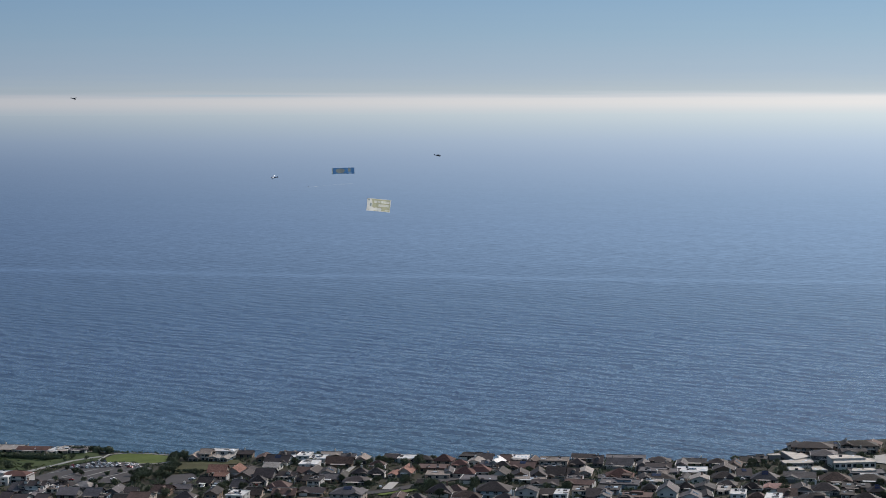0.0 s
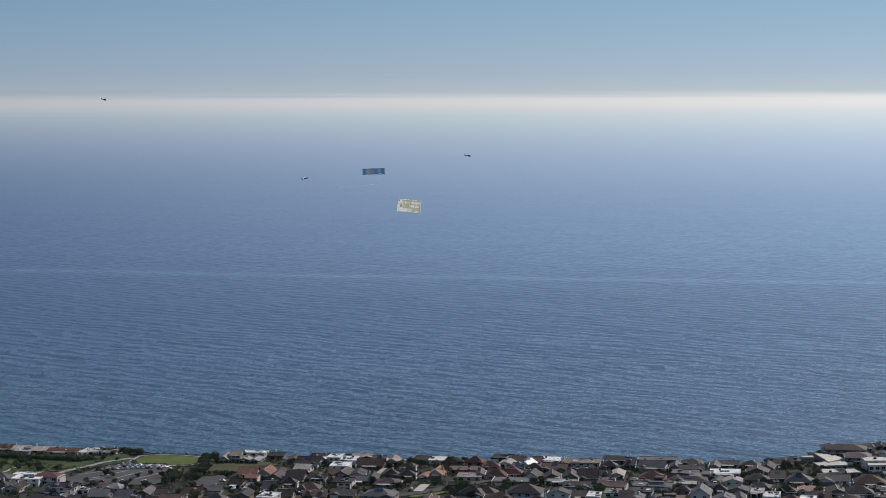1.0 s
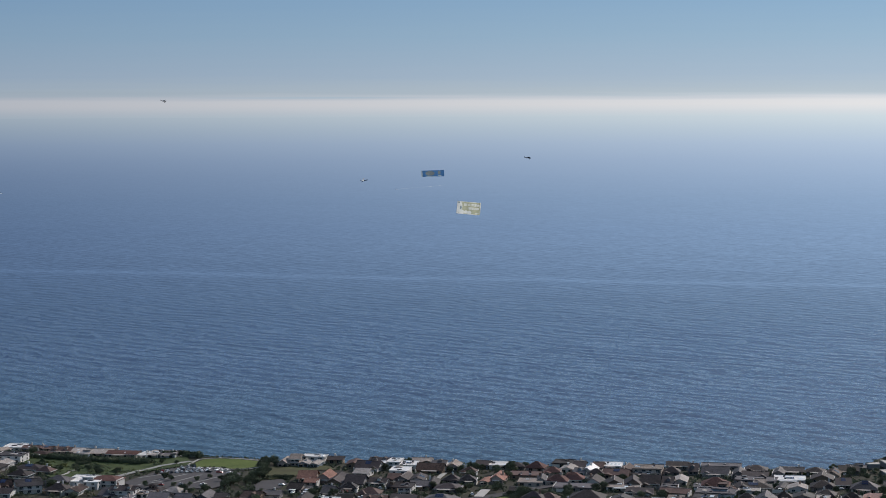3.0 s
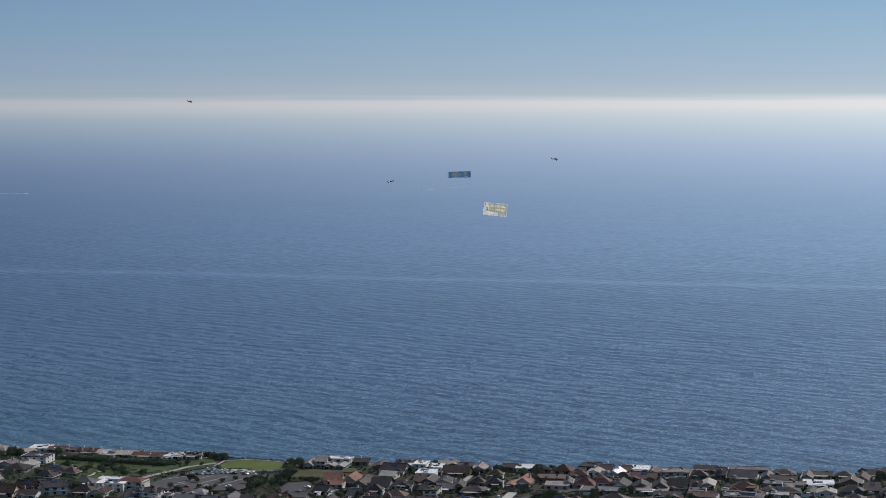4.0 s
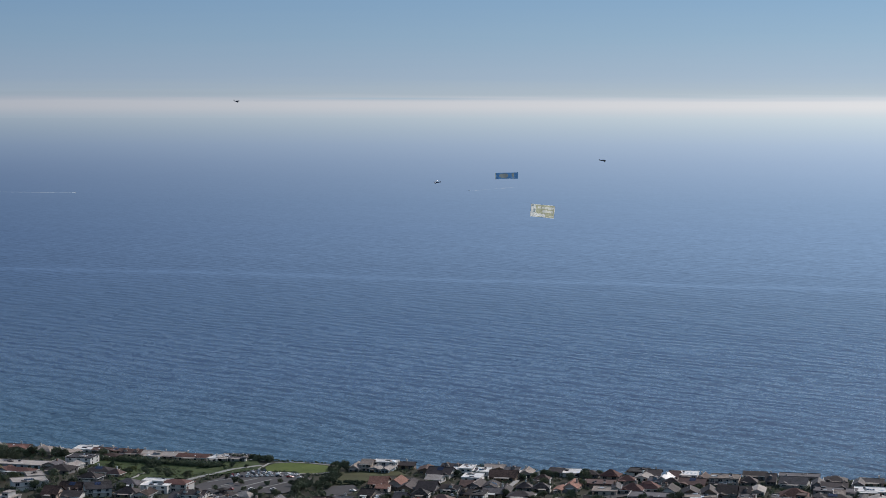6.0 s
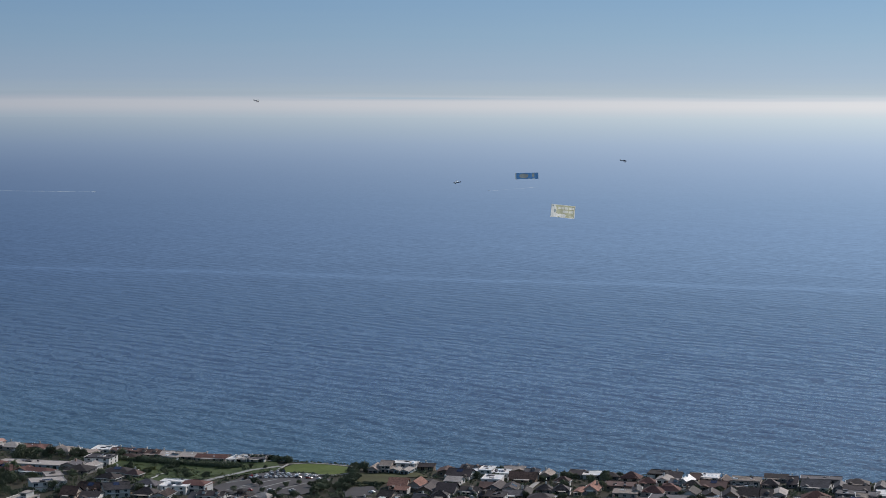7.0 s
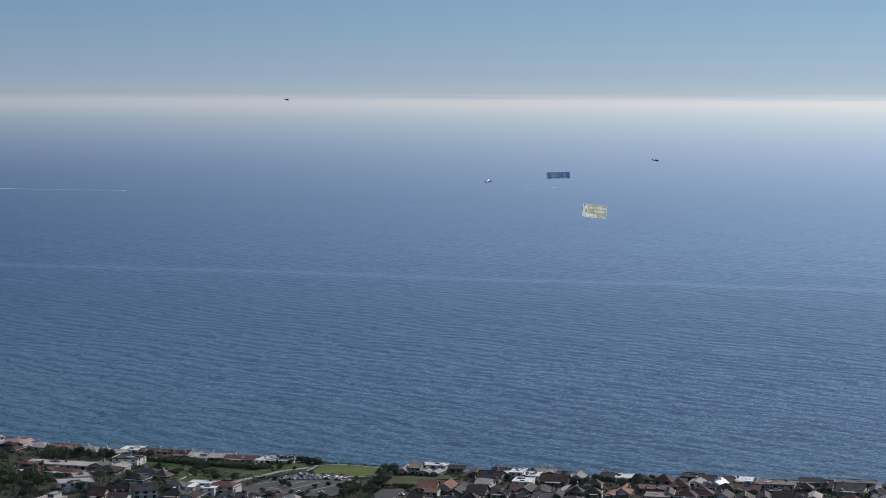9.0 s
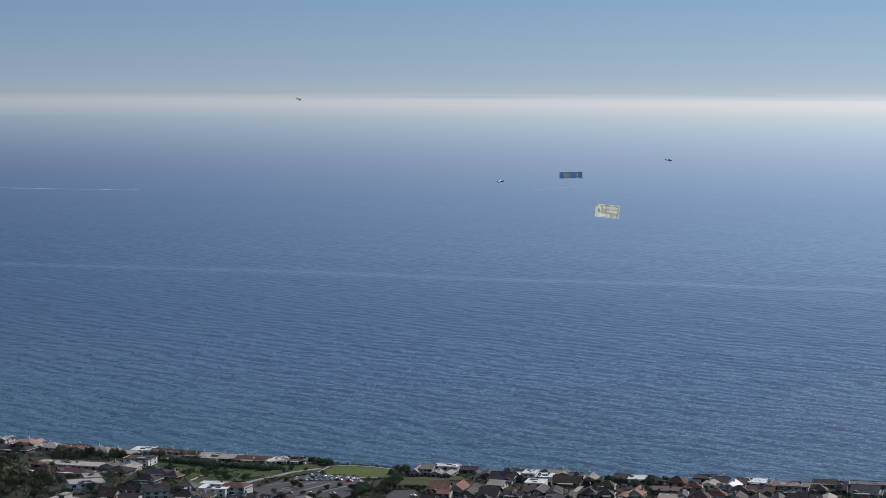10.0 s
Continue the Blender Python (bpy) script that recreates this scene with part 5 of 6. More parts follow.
# ---- modern white houses on the headland ----
def stepped_house(label, plates, roof, wall):
    """Flat roof plates of free outline (corners in plan, height of the deck over the sea) on walls of their own, with parapets and skylights."""
    thing = tagged(new("house"), label, "house", "houses of the coastal town")
    for corners, top, lights in plates:
        body, deck = bmesh.new(), bmesh.new()
        n = len(corners)
        cx, cy = sum(p[0] for p in corners) / n, sum(p[1] for p in corners) / n
        HOUSES.append((cx, cy, 9, 11, 0.0))
        for bm, grow, z0, z1 in ((body, .96, top - 7, top - .3), (deck, 1.0, top - .3, top)):
            ring = [(cx + (x - cx) * grow, cy + (y - cy) * grow) for x, y in corners]
            solid(bm, [(x, y, z0) for x, y in ring] + [(x, y, z1) for x, y in ring],
                  [tuple(range(n))[::-1], tuple(range(n, 2 * n))] + [(k, (k + 1) % n, n + (k + 1) % n, n + k) for k in range(n)])
        for k in range(n):
            (xa, ya), (xb, yb) = corners[k], corners[(k + 1) % n]
            ux, uy = (cx - (xa + xb) / 2) * .03, (cy - (ya + yb) / 2) * .03
            solid(deck, [(xa, ya, top), (xb, yb, top), (xb + ux, yb + uy, top), (xa + ux, ya + uy, top), (xa, ya, top + .25), (xb, yb, top + .25), (xb + ux, yb + uy, top + .25), (xa + ux, ya + uy, top + .25)],
                  [(4, 5, 6, 7), (0, 1, 5, 4), (2, 3, 7, 6), (1, 2, 6, 5), (3, 0, 4, 7)])
        bmesh.ops.recalc_face_normals(body, faces=body.faces)
        bmesh.ops.recalc_face_normals(deck, faces=deck.faces)
        part("wall", body, wall, thing)
        part("roof", deck, roof, thing)
        # windows along the side that looks inland
        (xa, ya), (xb, yb) = corners[0], corners[1]
        angle, length = math.degrees(math.atan2(yb - ya, xb - xa)), math.hypot(xb - xa, yb - ya)
        for i in range(max(1, int(length / 4))):
            k = (i + .5) / max(1, int(length / 4))
            px, py = cx + (xa + (xb - xa) * k - cx) * .96, cy + (ya + (yb - ya) * k - cy) * .96
            window(thing, 2.4, 1.9, pose(px, py, top - 2.9, 0, 0, angle) @ pose(0, -.02, 0))
        for u, v, stuff, name in lights:
            shape = skylight_shape if name == "skylight" else cooler_shape
            mesh_part(name, unit_mesh(name if name == "skylight" else "rooftop_unit", shape), stuff, thing, at=pose(cx + u, cy + v, top + .05, 0, 0, -12) @ Matrix.Diagonal((1.4, 2.2, 1, 1)))
    return thing


stepped_house("white modern house with stepped flat terraced roofs", [
    ([(222.7, 1393.1), (224.7, 1388.5), (232.1, 1388.4), (232.5, 1397.5)], 28.5, []),
    ([(238.1, 1366.4), (250.8, 1379.6), (247.4, 1393.2), (241.2, 1397.9), (234.1, 1402.6)], 29.2, [(3, 6, DARK_TRIM, "rooftop_unit"), (-1, 14, DARK_TRIM, "rooftop_unit")]),
    ([(229.4, 1353.5), (249.5, 1357.6), (250.4, 1375.2), (241.1, 1370.9), (227.8, 1366.6)], 28.8, [(-4, 4, DARK_TRIM, "skylight"), (6, 1, DARK_TRIM, "skylight"), (3, -3, DARK_TRIM, "skylight")]),
    ([(227.9, 1327.0), (238.3, 1329.0), (237.6, 1341.6), (227.4, 1341.7)], 29.0, [(0, -5, DARK_TRIM, "rooftop_unit"), (-4, 2, DARK_TRIM, "skylight"), (4, 3, DARK_TRIM, "skylight")]),
    ([(243.2, 1326.8), (253.2, 1328.8), (250.7, 1343.5), (244.3, 1341.5)], 29.0, [(-2, -2, DARK_TRIM, "skylight"), (3, -4, DARK_TRIM, "skylight")]),
], ROOF_CREAM, WALL_GREY)
stepped_house("long white two-storey house with flat roofs and window row", [
    ([(259.1, 1340.1), (288.5, 1343.9), (289.7, 1356.9), (284.5, 1361.4), (272.7, 1359.4), (262.0, 1355.2)], 31.5, [(-6, 1, FASCIA, "skylight"), (5, 0, DARK_TRIM, "skylight")]),
    ([(259.7, 1351.1), (283.5, 1352.9), (281.0, 1362.9), (270.5, 1367.5), (259.1, 1364.4)], 32.6, [(-3, 0, FASCIA, "rooftop_unit"), (6, 3, DARK_TRIM, "skylight")]),
    ([(265.8, 1313.4), (282.4, 1315.2), (283.1, 1325.6), (268.6, 1323.7)], 31.0, [(-3, 0, DARK_TRIM, "skylight")]),
], ROOF_CREAM, WALL_WHITE)


# ---- trees and shrubs ----
def leaves(bm, rng, centre, radius, count, size):
    """A loose clump of leaf blades round a centre, thinner towards its middle."""
    for _ in range(count):
        d = Vector((rng.gauss(0, 1), rng.gauss(0, 1), rng.gauss(0, 1))).normalized()
        p = Vector(centre) + Vector((d.x * radius[0], d.y * radius[1], d.z * radius[2])) * rng.uniform(0.55, 1.08)
        a = Vector((rng.gauss(0, 1), rng.gauss(0, 1), rng.gauss(0, 1))).normalized()
        b = a.cross(d + Vector((0.01, 0.02, 0.03))).normalized()
        s = size * rng.uniform(.6, 1.3)
        solid(bm, [p + a * s, p + b * s * .55, p - a * s * .9, p - b * s * .5 + d * s * .25], [(0, 1, 2, 3)])


def limb(bm, a, b, ra, rb):
    a, b = Vector(a), Vector(b)
    m = Matrix.Translation((a + b) / 2) @ (b - a).to_track_quat("Z", "Y").to_matrix().to_4x4()
    bmesh.ops.create_cone(bm, cap_ends=True, segments=7, radius1=ra, radius2=rb, depth=(b - a).length, matrix=m)


def tree(seed, height, spread, material, label):
    """A broad tree: tapered trunk, limbs, and a crown of many leaf clumps with gaps."""
    rng = random.Random(seed)
    thing = tagged(new("tree"), label, "tree", "trees of the town")
    wood, crown = bmesh.new(), bmesh.new()
    fork = height * .2
    limb(wood, (0, 0, -1.2), (0.1, 0, fork), spread * .075, spread * .05)
    for i in range(13):
        a, r = i * 2.4 + rng.uniform(-.4, .4), spread * rng.uniform(.3, .72)
        tip = (math.cos(a) * r, math.sin(a) * r, height * rng.uniform(.34, .86))
        limb(wood, (0.1, 0, fork * .95), tip, spread * .035, spread * .01)
        k = spread * rng.uniform(.26, .42)
        leaves(crown, rng, tip, (k, k, k * .8), 90, .42)
    leaves(crown, rng, (0, 0, height * .82), (spread * .4, spread * .4, height * .18), 110, .42)
    part("trunk", wood, BARK, thing)
    part("crown", crown, material, thing)
    return thing


def shrub(seed, size, material, label):
    rng = random.Random(seed)
    bm = bmesh.new()
    for i in range(6):
        a, r = rng.uniform(0, 6.3), size * rng.uniform(.1, .6)
        k = size * rng.uniform(.35, .55)
        leaves(bm, rng, (math.cos(a) * r, math.sin(a) * r, size * rng.uniform(.25, .55)), (k, k, k * .8), 60, .3)
    limb(bm, (0, 0, -.8), (0, 0, size * .5), .12, .04)
    return tagged(part("shrub", bm, material), label, "shrub", "shrubs of the town")


def palm(seed, height):
    """A palm: a slim leaning trunk and a head of drooping fronds with leaflets."""
    rng = random.Random(seed)
    thing = tagged(new("palm_tree"), "tall palm with drooping green fronds", "palm tree", "palms by the club house")
    wood = bmesh.new()
    pts = [(rng.uniform(-.1, .1) * i * .4, .08 * i * i * .2, -1 + (height + 1) * i / 5) for i in range(6)]
    for a, b in zip(pts, pts[1:]):
        limb(wood, a, b, .26, .22)
    part("trunk", wood, BARK, thing)
    top = Vector(pts[-1])
    for i in range(14):
        bm = bmesh.new()
        a, up = i * 2.399, rng.uniform(-.5, .9)
        n, length = 7, rng.uniform(2.4, 3.2)
        out = Vector((math.cos(a), math.sin(a), 0))
        side = Vector((-math.sin(a), math.cos(a), 0))
        spine = [top + out * length * (k / n) + Vector((0, 0, up * length * k / n - 1.5 * (k / n) ** 2 * 1.2)) for k in range(n + 1)]
        for k in range(n):
            w = .55 * math.sin(math.pi * (k + .7) / (n + .7)) + .05
            for s in (-1, 1):
                solid(bm, [spine[k], spine[k + 1], spine[k + 1] + side * s * w - Vector((0, 0, .25)) + out * .2, spine[k] + side * s * w * .9 - Vector((0, 0, .22)) + out * .2], [(0, 1, 2, 3)])
        part("frond", bm, PALM_LEAF, thing)
    return thing


TREES = [tree(11, 7.5, 5.0, LEAF, "dark green broad-leaved tree beside houses"), tree(12, 6.0, 4.2, LEAF, "dark green rounded tree beside houses"),
         tree(13, 9.0, 5.5, LEAF, "tall dark green spreading tree"), tree(14, 5.0, 3.2, LEAF_LIGHT, "small yellow-green tree in a garden")]
SHRUBS = [shrub(21, 2.2, LEAF, "dark green shrub in a garden"), shrub(22, 1.6, LEAF, "low dark green shrub on open ground"), shrub(23, 1.8, LEAF_LIGHT, "low yellow-green shrub in a garden")]
PLACED = set()


def plant(kind, x, y, scale=1.0, spin=0.0, sink=0.0):
    """Sets a copy of a plant on the ground; the first use moves the model itself there."""
    m = pose(x, y, ground_height(x, y) + 0.3 - sink, 0, 0, spin) @ Matrix.Diagonal((scale, scale, scale, 1))
    if kind.name in PLACED:
        return copy_thing(kind, m @ Matrix.Diagonal((1 / kind.scale[0], 1 / kind.scale[1], 1 / kind.scale[2], 1)))
    PLACED.add(kind.name)
    kind.matrix_basis = m
    return kind


def clear_of_houses(x, y, r):
    for hx, hy, hw, hd, turn in HOUSES:
        dx, dy = x - hx, y - hy
        if abs(dx) > 24 or abs(dy) > 24:
            continue
        u, v = dx * math.cos(turn) + dy * math.sin(turn), -dx * math.sin(turn) + dy * math.cos(turn)
        if abs(u) < hw + r and -hd - r - .6 < v < hd + r:
            return False
    return True


def inside(x, y, outline):
    hit = False
    for (xa, ya), (xb, yb) in zip(outline, outline[1:] + outline[:1]):
        if (ya > y) != (yb > y) and x < (xb - xa) * (y - ya) / (yb - ya) + xa:
            hit = not hit
    return hit


def open_ground(x, y, r):
    """Neither on a house nor on a lawn, road or car park, nor over the bluff's edge."""
    return y < bluff(x) - 3 and clear_of_houses(x, y, r) and not any(inside(x, y, s) for s in SHEETS)


rng = random.Random(5)


def grove(x0, x1, y0, y1, count, kinds, lo, hi, check=False):
    for _ in range(count):
        x, y, k = rng.uniform(x0, x1), rng.uniform(y0, y1), rng.choice(kinds)
        s = rng.uniform(lo, hi)
        if y > bluff(x) - 4:
            continue
        if check and not open_ground(x, y, 1.0):
            continue
        if check and (-225 < x < -186 and y > 1340 or -66 < x < -14 and 1222 < y < 1264):
            continue
        plant(k, x, y, s, rng.uniform(0, 360))


T3, S2 = TREES[:3], SHRUBS[:2]
grove(-186, -176, 1388, 1404, 7, T3, .5, .75)                 # on the bluff beside the lawn
grove(-188, -178, 1318, 1384, 16, T3, .4, .65)                 # between the car park and the dry plot
grove(-206, -178, 1300, 1322, 16, T3, .4, .62)
grove(-176, -160, 1330, 1344, 10, S2, .9, 1.5)
for x, y, s in ((-243, 1330, .75), (-238, 1322, .5), (-221, 1322, .55), (-214, 1332, .45), (-250, 1296, .5), (-232, 1297, .45), (-222, 1299, .4), (-252, 1348, .4)):
    plant(rng.choice(T3), x, y, s, rng.uniform(0, 360))       # in the islands of the car park
grove(-26, 8, 1262, 1284, 12, T3, .5, .85, True)              # along the curving street
grove(-30, 40, 1228, 1262, 40, T3, .5, .85, True)
grove(-70, -40, 1268, 1300, 8, T3 + [TREES[3]], .5, .8, True)
grove(-18, -6, 1372, 1384, 4, T3, .5, .7)
for i in range(52):                                            # the hedge under the houses on the bluff
    x = -390 + i * 2.4
    plant(rng.choice(S2), x, bluff(x) - 38 + rng.uniform(-3, 3), rng.uniform(1.1, 1.9), rng.uniform(0, 360))
for i in range(14):
    x = -385 + i * 10.5
    plant(rng.choice(T3), x, bluff(x) - 37 + rng.uniform(-3, 3), rng.uniform(.3, .5), rng.uniform(0, 360))
for i in range(34):
    x = -262 + i * 2.4
    plant(rng.choice(S2), x, bluff(x) - 5 + rng.uniform(-2, 2), rng.uniform(.5, .9) if x > -236 else rng.uniform(1.5, 2.4), rng.uniform(0, 360))
grove(-356, -290, 1372, 1412, 30, S2 + [SHRUBS[2]], .8, 1.9)   # scrub in the hollow
grove(-330, -290, 1352, 1380, 8, T3, .4, .6)
grove(-480, -395, 1300, 1345, 26, T3, .8, 1.2, True)           # the shady gardens round the club house
grove(-480, -350, 1395, 1450, 30, T3, .7, 1.0, True)
grove(-470, -340, 1258, 1300, 30, T3, .6, 1.0, True)
grove(-400, -330, 1290, 1350, 18, T3 + S2, .6, 1.0, True)
grove(-520, -440, 1345, 1420, 24, T3, .7, 1.1, True)
grove(-330, 290, 1215, 1390, 330, T3 + SHRUBS, .4, .8, True)  # gardens between the houses
grove(215, 330, 1300, 1392, 36, T3 + S2, .4, .7, True)
grove(296, 330, 1380, 1420, 14, T3 + S2, .5, .8, True)
for x, y, s in ((-19, 1333, .8), (-16, 1363, .9), (-16, 1393, .6), (78, 1367, .8), (82, 1357, .7), (-50, 1369, .7), (-44, 1374, .7), (-113, 1350, .6), (-113, 1320, .6),
                (-128, 1282, .7), (-85, 1339, .6), (-196, 1302, .9), (-196, 1321, .8), (-182, 1336, .8), (200, 1383, .6), (207, 1354, .8), (169, 1325, .5), (31, 1308, .6), (27, 1294, .8), (43, 1293, .7), (134, 1255, .6)):
    if clear_of_houses(x, y, -.5):
        plant(rng.choice(T3), x, y, s, rng.uniform(0, 360))
for xa, ya, xb, yb, n in ((164, 1360, 179, 1360, 12), (12, 1323, 24, 1320, 8), (121, 1264, 126, 1264, 3), (-53, 1295, -44, 1328, 12)):
    for i in range(n):                                         # clipped yellow-green hedges
        k = i / (n - 1)
        plant(SHRUBS[2], xa + (xb - xa) * k, ya + (yb - ya) * k, rng.uniform(.8, 1.1), rng.uniform(0, 360))
# low shrubbery that fills the gardens
brng = random.Random(77)
bm = bmesh.new()
for x0, x1, y0, y1, n in ((-330, 330, 1212, 1400, 2600), (-505, -330, 1255, 1470, 900), (-392, -256, 1395, 1450, 240), (205, 330, 1380, 1470, 120)):
    for _ in range(n):
        x, y = brng.uniform(x0, x1), brng.uniform(y0, y1)
        k = brng.uniform(.8, 2.2)
        if not open_ground(x, y, k * .5):
            continue
        leaves(bm, brng, (x, y, ground_height(x, y) + .3 + k * .45), (k, k, k * .8), 40, .5)
# the tall hedge between the grassy hollow and the houses on the bluff, and scrub in the hollow
for _ in range(420):
    x = brng.uniform(-396, -268)
    y, k = bluff(x) - 35 + brng.uniform(-4, 4), brng.uniform(1.2, 2.2)
    if clear_of_houses(x, y, .5):
        leaves(bm, brng, (x, y, ground_height(x, y) + .6 + k * .7), (k * 1.2, k, k * .95), 46, .5)
for _ in range(110):
    x, y, k = brng.uniform(-365, -262), brng.uniform(1345, 1425), brng.uniform(.6, 1.8)
    if inside(x, y, SHEETS[1]) and noise.noise(Vector((x / 22, y / 22, 3))) > -.05:
        leaves(bm, brng, (x, y, ground_height(x, y) + .5 + k * .4), (k * 1.5, k * 1.3, k * .7), 44, .45)
scrub = bmesh.new()
for _ in range(450):
    x, y, k = brng.uniform(-370, -256), brng.uniform(1338, 1436), brng.uniform(.25, .8)
    if inside(x, y, SHEETS[1]) and noise.noise(Vector((x / 16, y / 16, 8))) > -.15:
        leaves(scrub, brng, (x, y, ground_height(x, y) + .6 + k * .3), (k * 1.8, k * 1.5, k * .6), 22, .3)
tagged(part("scrub", scrub, LEAF_LIGHT), "low yellow-green scrub on the grassy hollow", "scrub", kind="stuff")
tagged(part("shrubbery", bm, LEAF), "dark green shrubbery filling the gardens", "shrubbery", kind="stuff")
PALM = palm(31, 11.0)
for i in range(16):
    plant(PALM, rng.uniform(-462, -392), rng.uniform(1266, 1345), rng.uniform(.75, 1.15), rng.uniform(0, 360))


# ---- fences between the gardens ----
def fence(x, y, turn, length, height, material, label):
    """A board fence with a cap rail and posts, following its plot's edge."""
    thing = tagged(new("fence"), label, "fence", "fences of the gardens")
    thing.matrix_basis = pose(x, y, ground_height(x, y) + .3, 0, 0, turn)
    n = max(2, round(length / 2.4))
    for i in range(n):
        u = -length / 2 + length * i / n
        part("panel", box(bmesh.new(), u + .06, u + length / n - .06, -.04, .04, -.8, height), material, thing)
        part("post", box(bmesh.new(), u - .07, u + .07, -.08, .08, -.8, height + .12, .02), material, thing)
    part("rail", box(bmesh.new(), -length / 2, length / 2, -.07, .07, height, height + .08), material, thing)
    return thing


frng = random.Random(41)
placed = 0
while placed < 90:
    hx, hy, hw, hd, turn = frng.choice(HOUSES)
    if frng.random() < .6:
        u, v, spin = frng.uniform(-.4, .4) * hw, -hd - frng.uniform(3.0, 5.5), 0
    else:
        u, v, spin = frng.choice((-1, 1)) * (hw + frng.uniform(1.0, 2.0)), frng.uniform(-.6, .1) * hd, 90
    x, y = hx + u * math.cos(turn) - v * math.sin(turn), hy + u * math.sin(turn) + v * math.cos(turn)
    if clear_of_houses(x, y, .4) and open_ground(x, y, .2):
        stuff, word = frng.choice(((WALL_WHITE, "white painted"), (WALL_BROWN, "brown wooden"), (WALL_TAN, "tan stuccoed"), (WALL_GREY, "grey wooden")))
        fence(x, y, math.degrees(turn) + spin, frng.uniform(5, 11), frng.uniform(1.3, 1.9), stuff, word + " garden fence between house plots")
        placed += 1


# ---- car park ----
def car(x, y, turn, paint, label):
    """A parked car: body, cabin with glass, wheels."""
    thing = tagged(new("car"), label, "car", "cars parked by the lawn")
    thing.matrix_basis = pose(x, y, ground_height(x, y) + 0.72, 0, 0, turn)
    key = paint.name
    mesh_part("body", unit_mesh("body " + key, car_body), paint, thing)
    mesh_part("cabin", unit_mesh("cabin " + key, car_cabin), paint, thing)
    mesh_part("windscreen", unit_mesh("windscreen", car_glass), CAR_GLASS, thing)
    for wx in (-.8, .8):
        for wy in (-1.4, 1.4):
            mesh_part("wheel", unit_mesh("wheel", car_wheel), RUBBER, thing, at=pose(wx, wy, .32))
    return thing


def car_body(bm):
    box(bm, -.9, .9, -2.25, 2.25, .35, .92, .12)
    box(bm, -.82, .82, -2.32, 2.32, .4, .65, .05)


def car_cabin(bm):
    solid(bm, [(-.82, -1.7, .9), (.82, -1.7, .9), (.82, 1.0, .9), (-.82, 1.0, .9), (-.66, -1.1, 1.48), (.66, -1.1, 1.48), (.66, .3, 1.48), (-.66, .3, 1.48)],
          [(0, 1, 5, 4), (1, 2, 6, 5), (2, 3, 7, 6), (3, 0, 4, 7), (4, 5, 6, 7)])


def car_glass(bm):
    solid(bm, [(-.72, -1.62, 1.0), (.72, -1.62, 1.0), (.6, -1.15, 1.42), (-.6, -1.15, 1.42)], [(0, 1, 2, 3)])
    solid(bm, [(-.72, .95, 1.0), (.72, .95, 1.0), (.6, .36, 1.42), (-.6, .36, 1.42)], [(3, 2, 1, 0)])
    for s in (-1, 1):
        solid(bm, [(s * .82, -1.4, .98), (s * .82, .75, .98), (s * .7, .3, 1.4), (s * .7, -1.05, 1.4)], [(0, 1, 2, 3)])


def car_wheel(bm):
    bmesh.ops.create_cone(bm, cap_ends=True, segments=14, radius1=.33, radius2=.33, depth=.24, matrix=pose(0, 0, 0, 0, 90, 0))


PAINTS = ((CAR_WHITE, "white parked car on the asphalt"),) * 9 + ((CAR_SILVER, "silver parked car on the asphalt"),) * 3 + (
    (CAR_DARK, "black parked car on the asphalt"),) * 3 + ((CAR_RED, "red parked car on the asphalt"),)
crng = random.Random(9)
for row, (xa, ya, xb, yb, n, turn) in enumerate(((-253, 1352, -221, 1362, 11, 20), (-251, 1363, -228, 1372, 8, 20), (-244, 1377, -233, 1384, 4, 24), (-231, 1374, -208, 1364, 8, 160), (-219, 1358, -204, 1352, 3, 70), (-241, 1300, -214, 1302, 3, 84))):
    for i in range(n):
        k = i / max(1, n - 1)
        paint, label = crng.choice(PAINTS)
        if row < 5 and crng.random() < .08:
            continue
        car(xa + (xb - xa) * k + crng.uniform(-.2, .2), ya + (yb - ya) * k, turn + crng.uniform(-2, 2) + (180 if crng.random() < .3 else 0), paint, label)
for x, y, turn in ((-101, 1302, 40), (-99, 1290, 20), (-60, 1236, 130), (-118, 1262, 10), (20, 1312, 75), (-40, 1268, 5), (-163, 1302, 60)):
    car(x, y, turn, *crng.choice(PAINTS))
placed = 0
while placed < 26:
    hx, hy, hw, hd, turn = crng.choice(HOUSES)
    x = hx + math.sin(turn) * (hd + 5.5) + math.cos(turn) * hw * crng.uniform(-.6, .6)
    y = hy - math.cos(turn) * (hd + 5.5) + math.sin(turn) * hw * crng.uniform(-.6, .6)
    if clear_of_houses(x, y, .8) and y < bluff(x) - 8 and -340 < x < 320:
        car(x, y, math.degrees(turn) + crng.choice((0, 0, 90)), *crng.choice(PAINTS))
        placed += 1
for x0, y0, x1, y1 in ((-262, 1330, -246, 1352), (-250, 1316, -232, 1350), (-236, 1312, -222, 1346), (-222, 1310, -208, 1340), (-256, 1302, -242, 1318)):
    sheet("kerb_island", ribbon([(x0, y0), ((x0 + x1) / 2, (y0 + y1) / 2), (x1, y1)], 1.3), KERB, "grey kerbed strip dividing the car park", "kerb", 0.86)
sheet("footpath", ribbon([(-236, 1382), (-226, 1379), (-214, 1379), (-207, 1372.5), (-196, 1373), (-187, 1383), (-187, 1400)], 2.2), CONCRETE, "pale concrete path round the lawn", "path", 0.8)
sheet("bluff_path", ribbon([(-239, 1396), (-236, 1420), (-222, 1426), (-207, 1422), (-189, 1412)], 1.8), CONCRETE, "pale path along the bluff's edge", "path", 0.8)


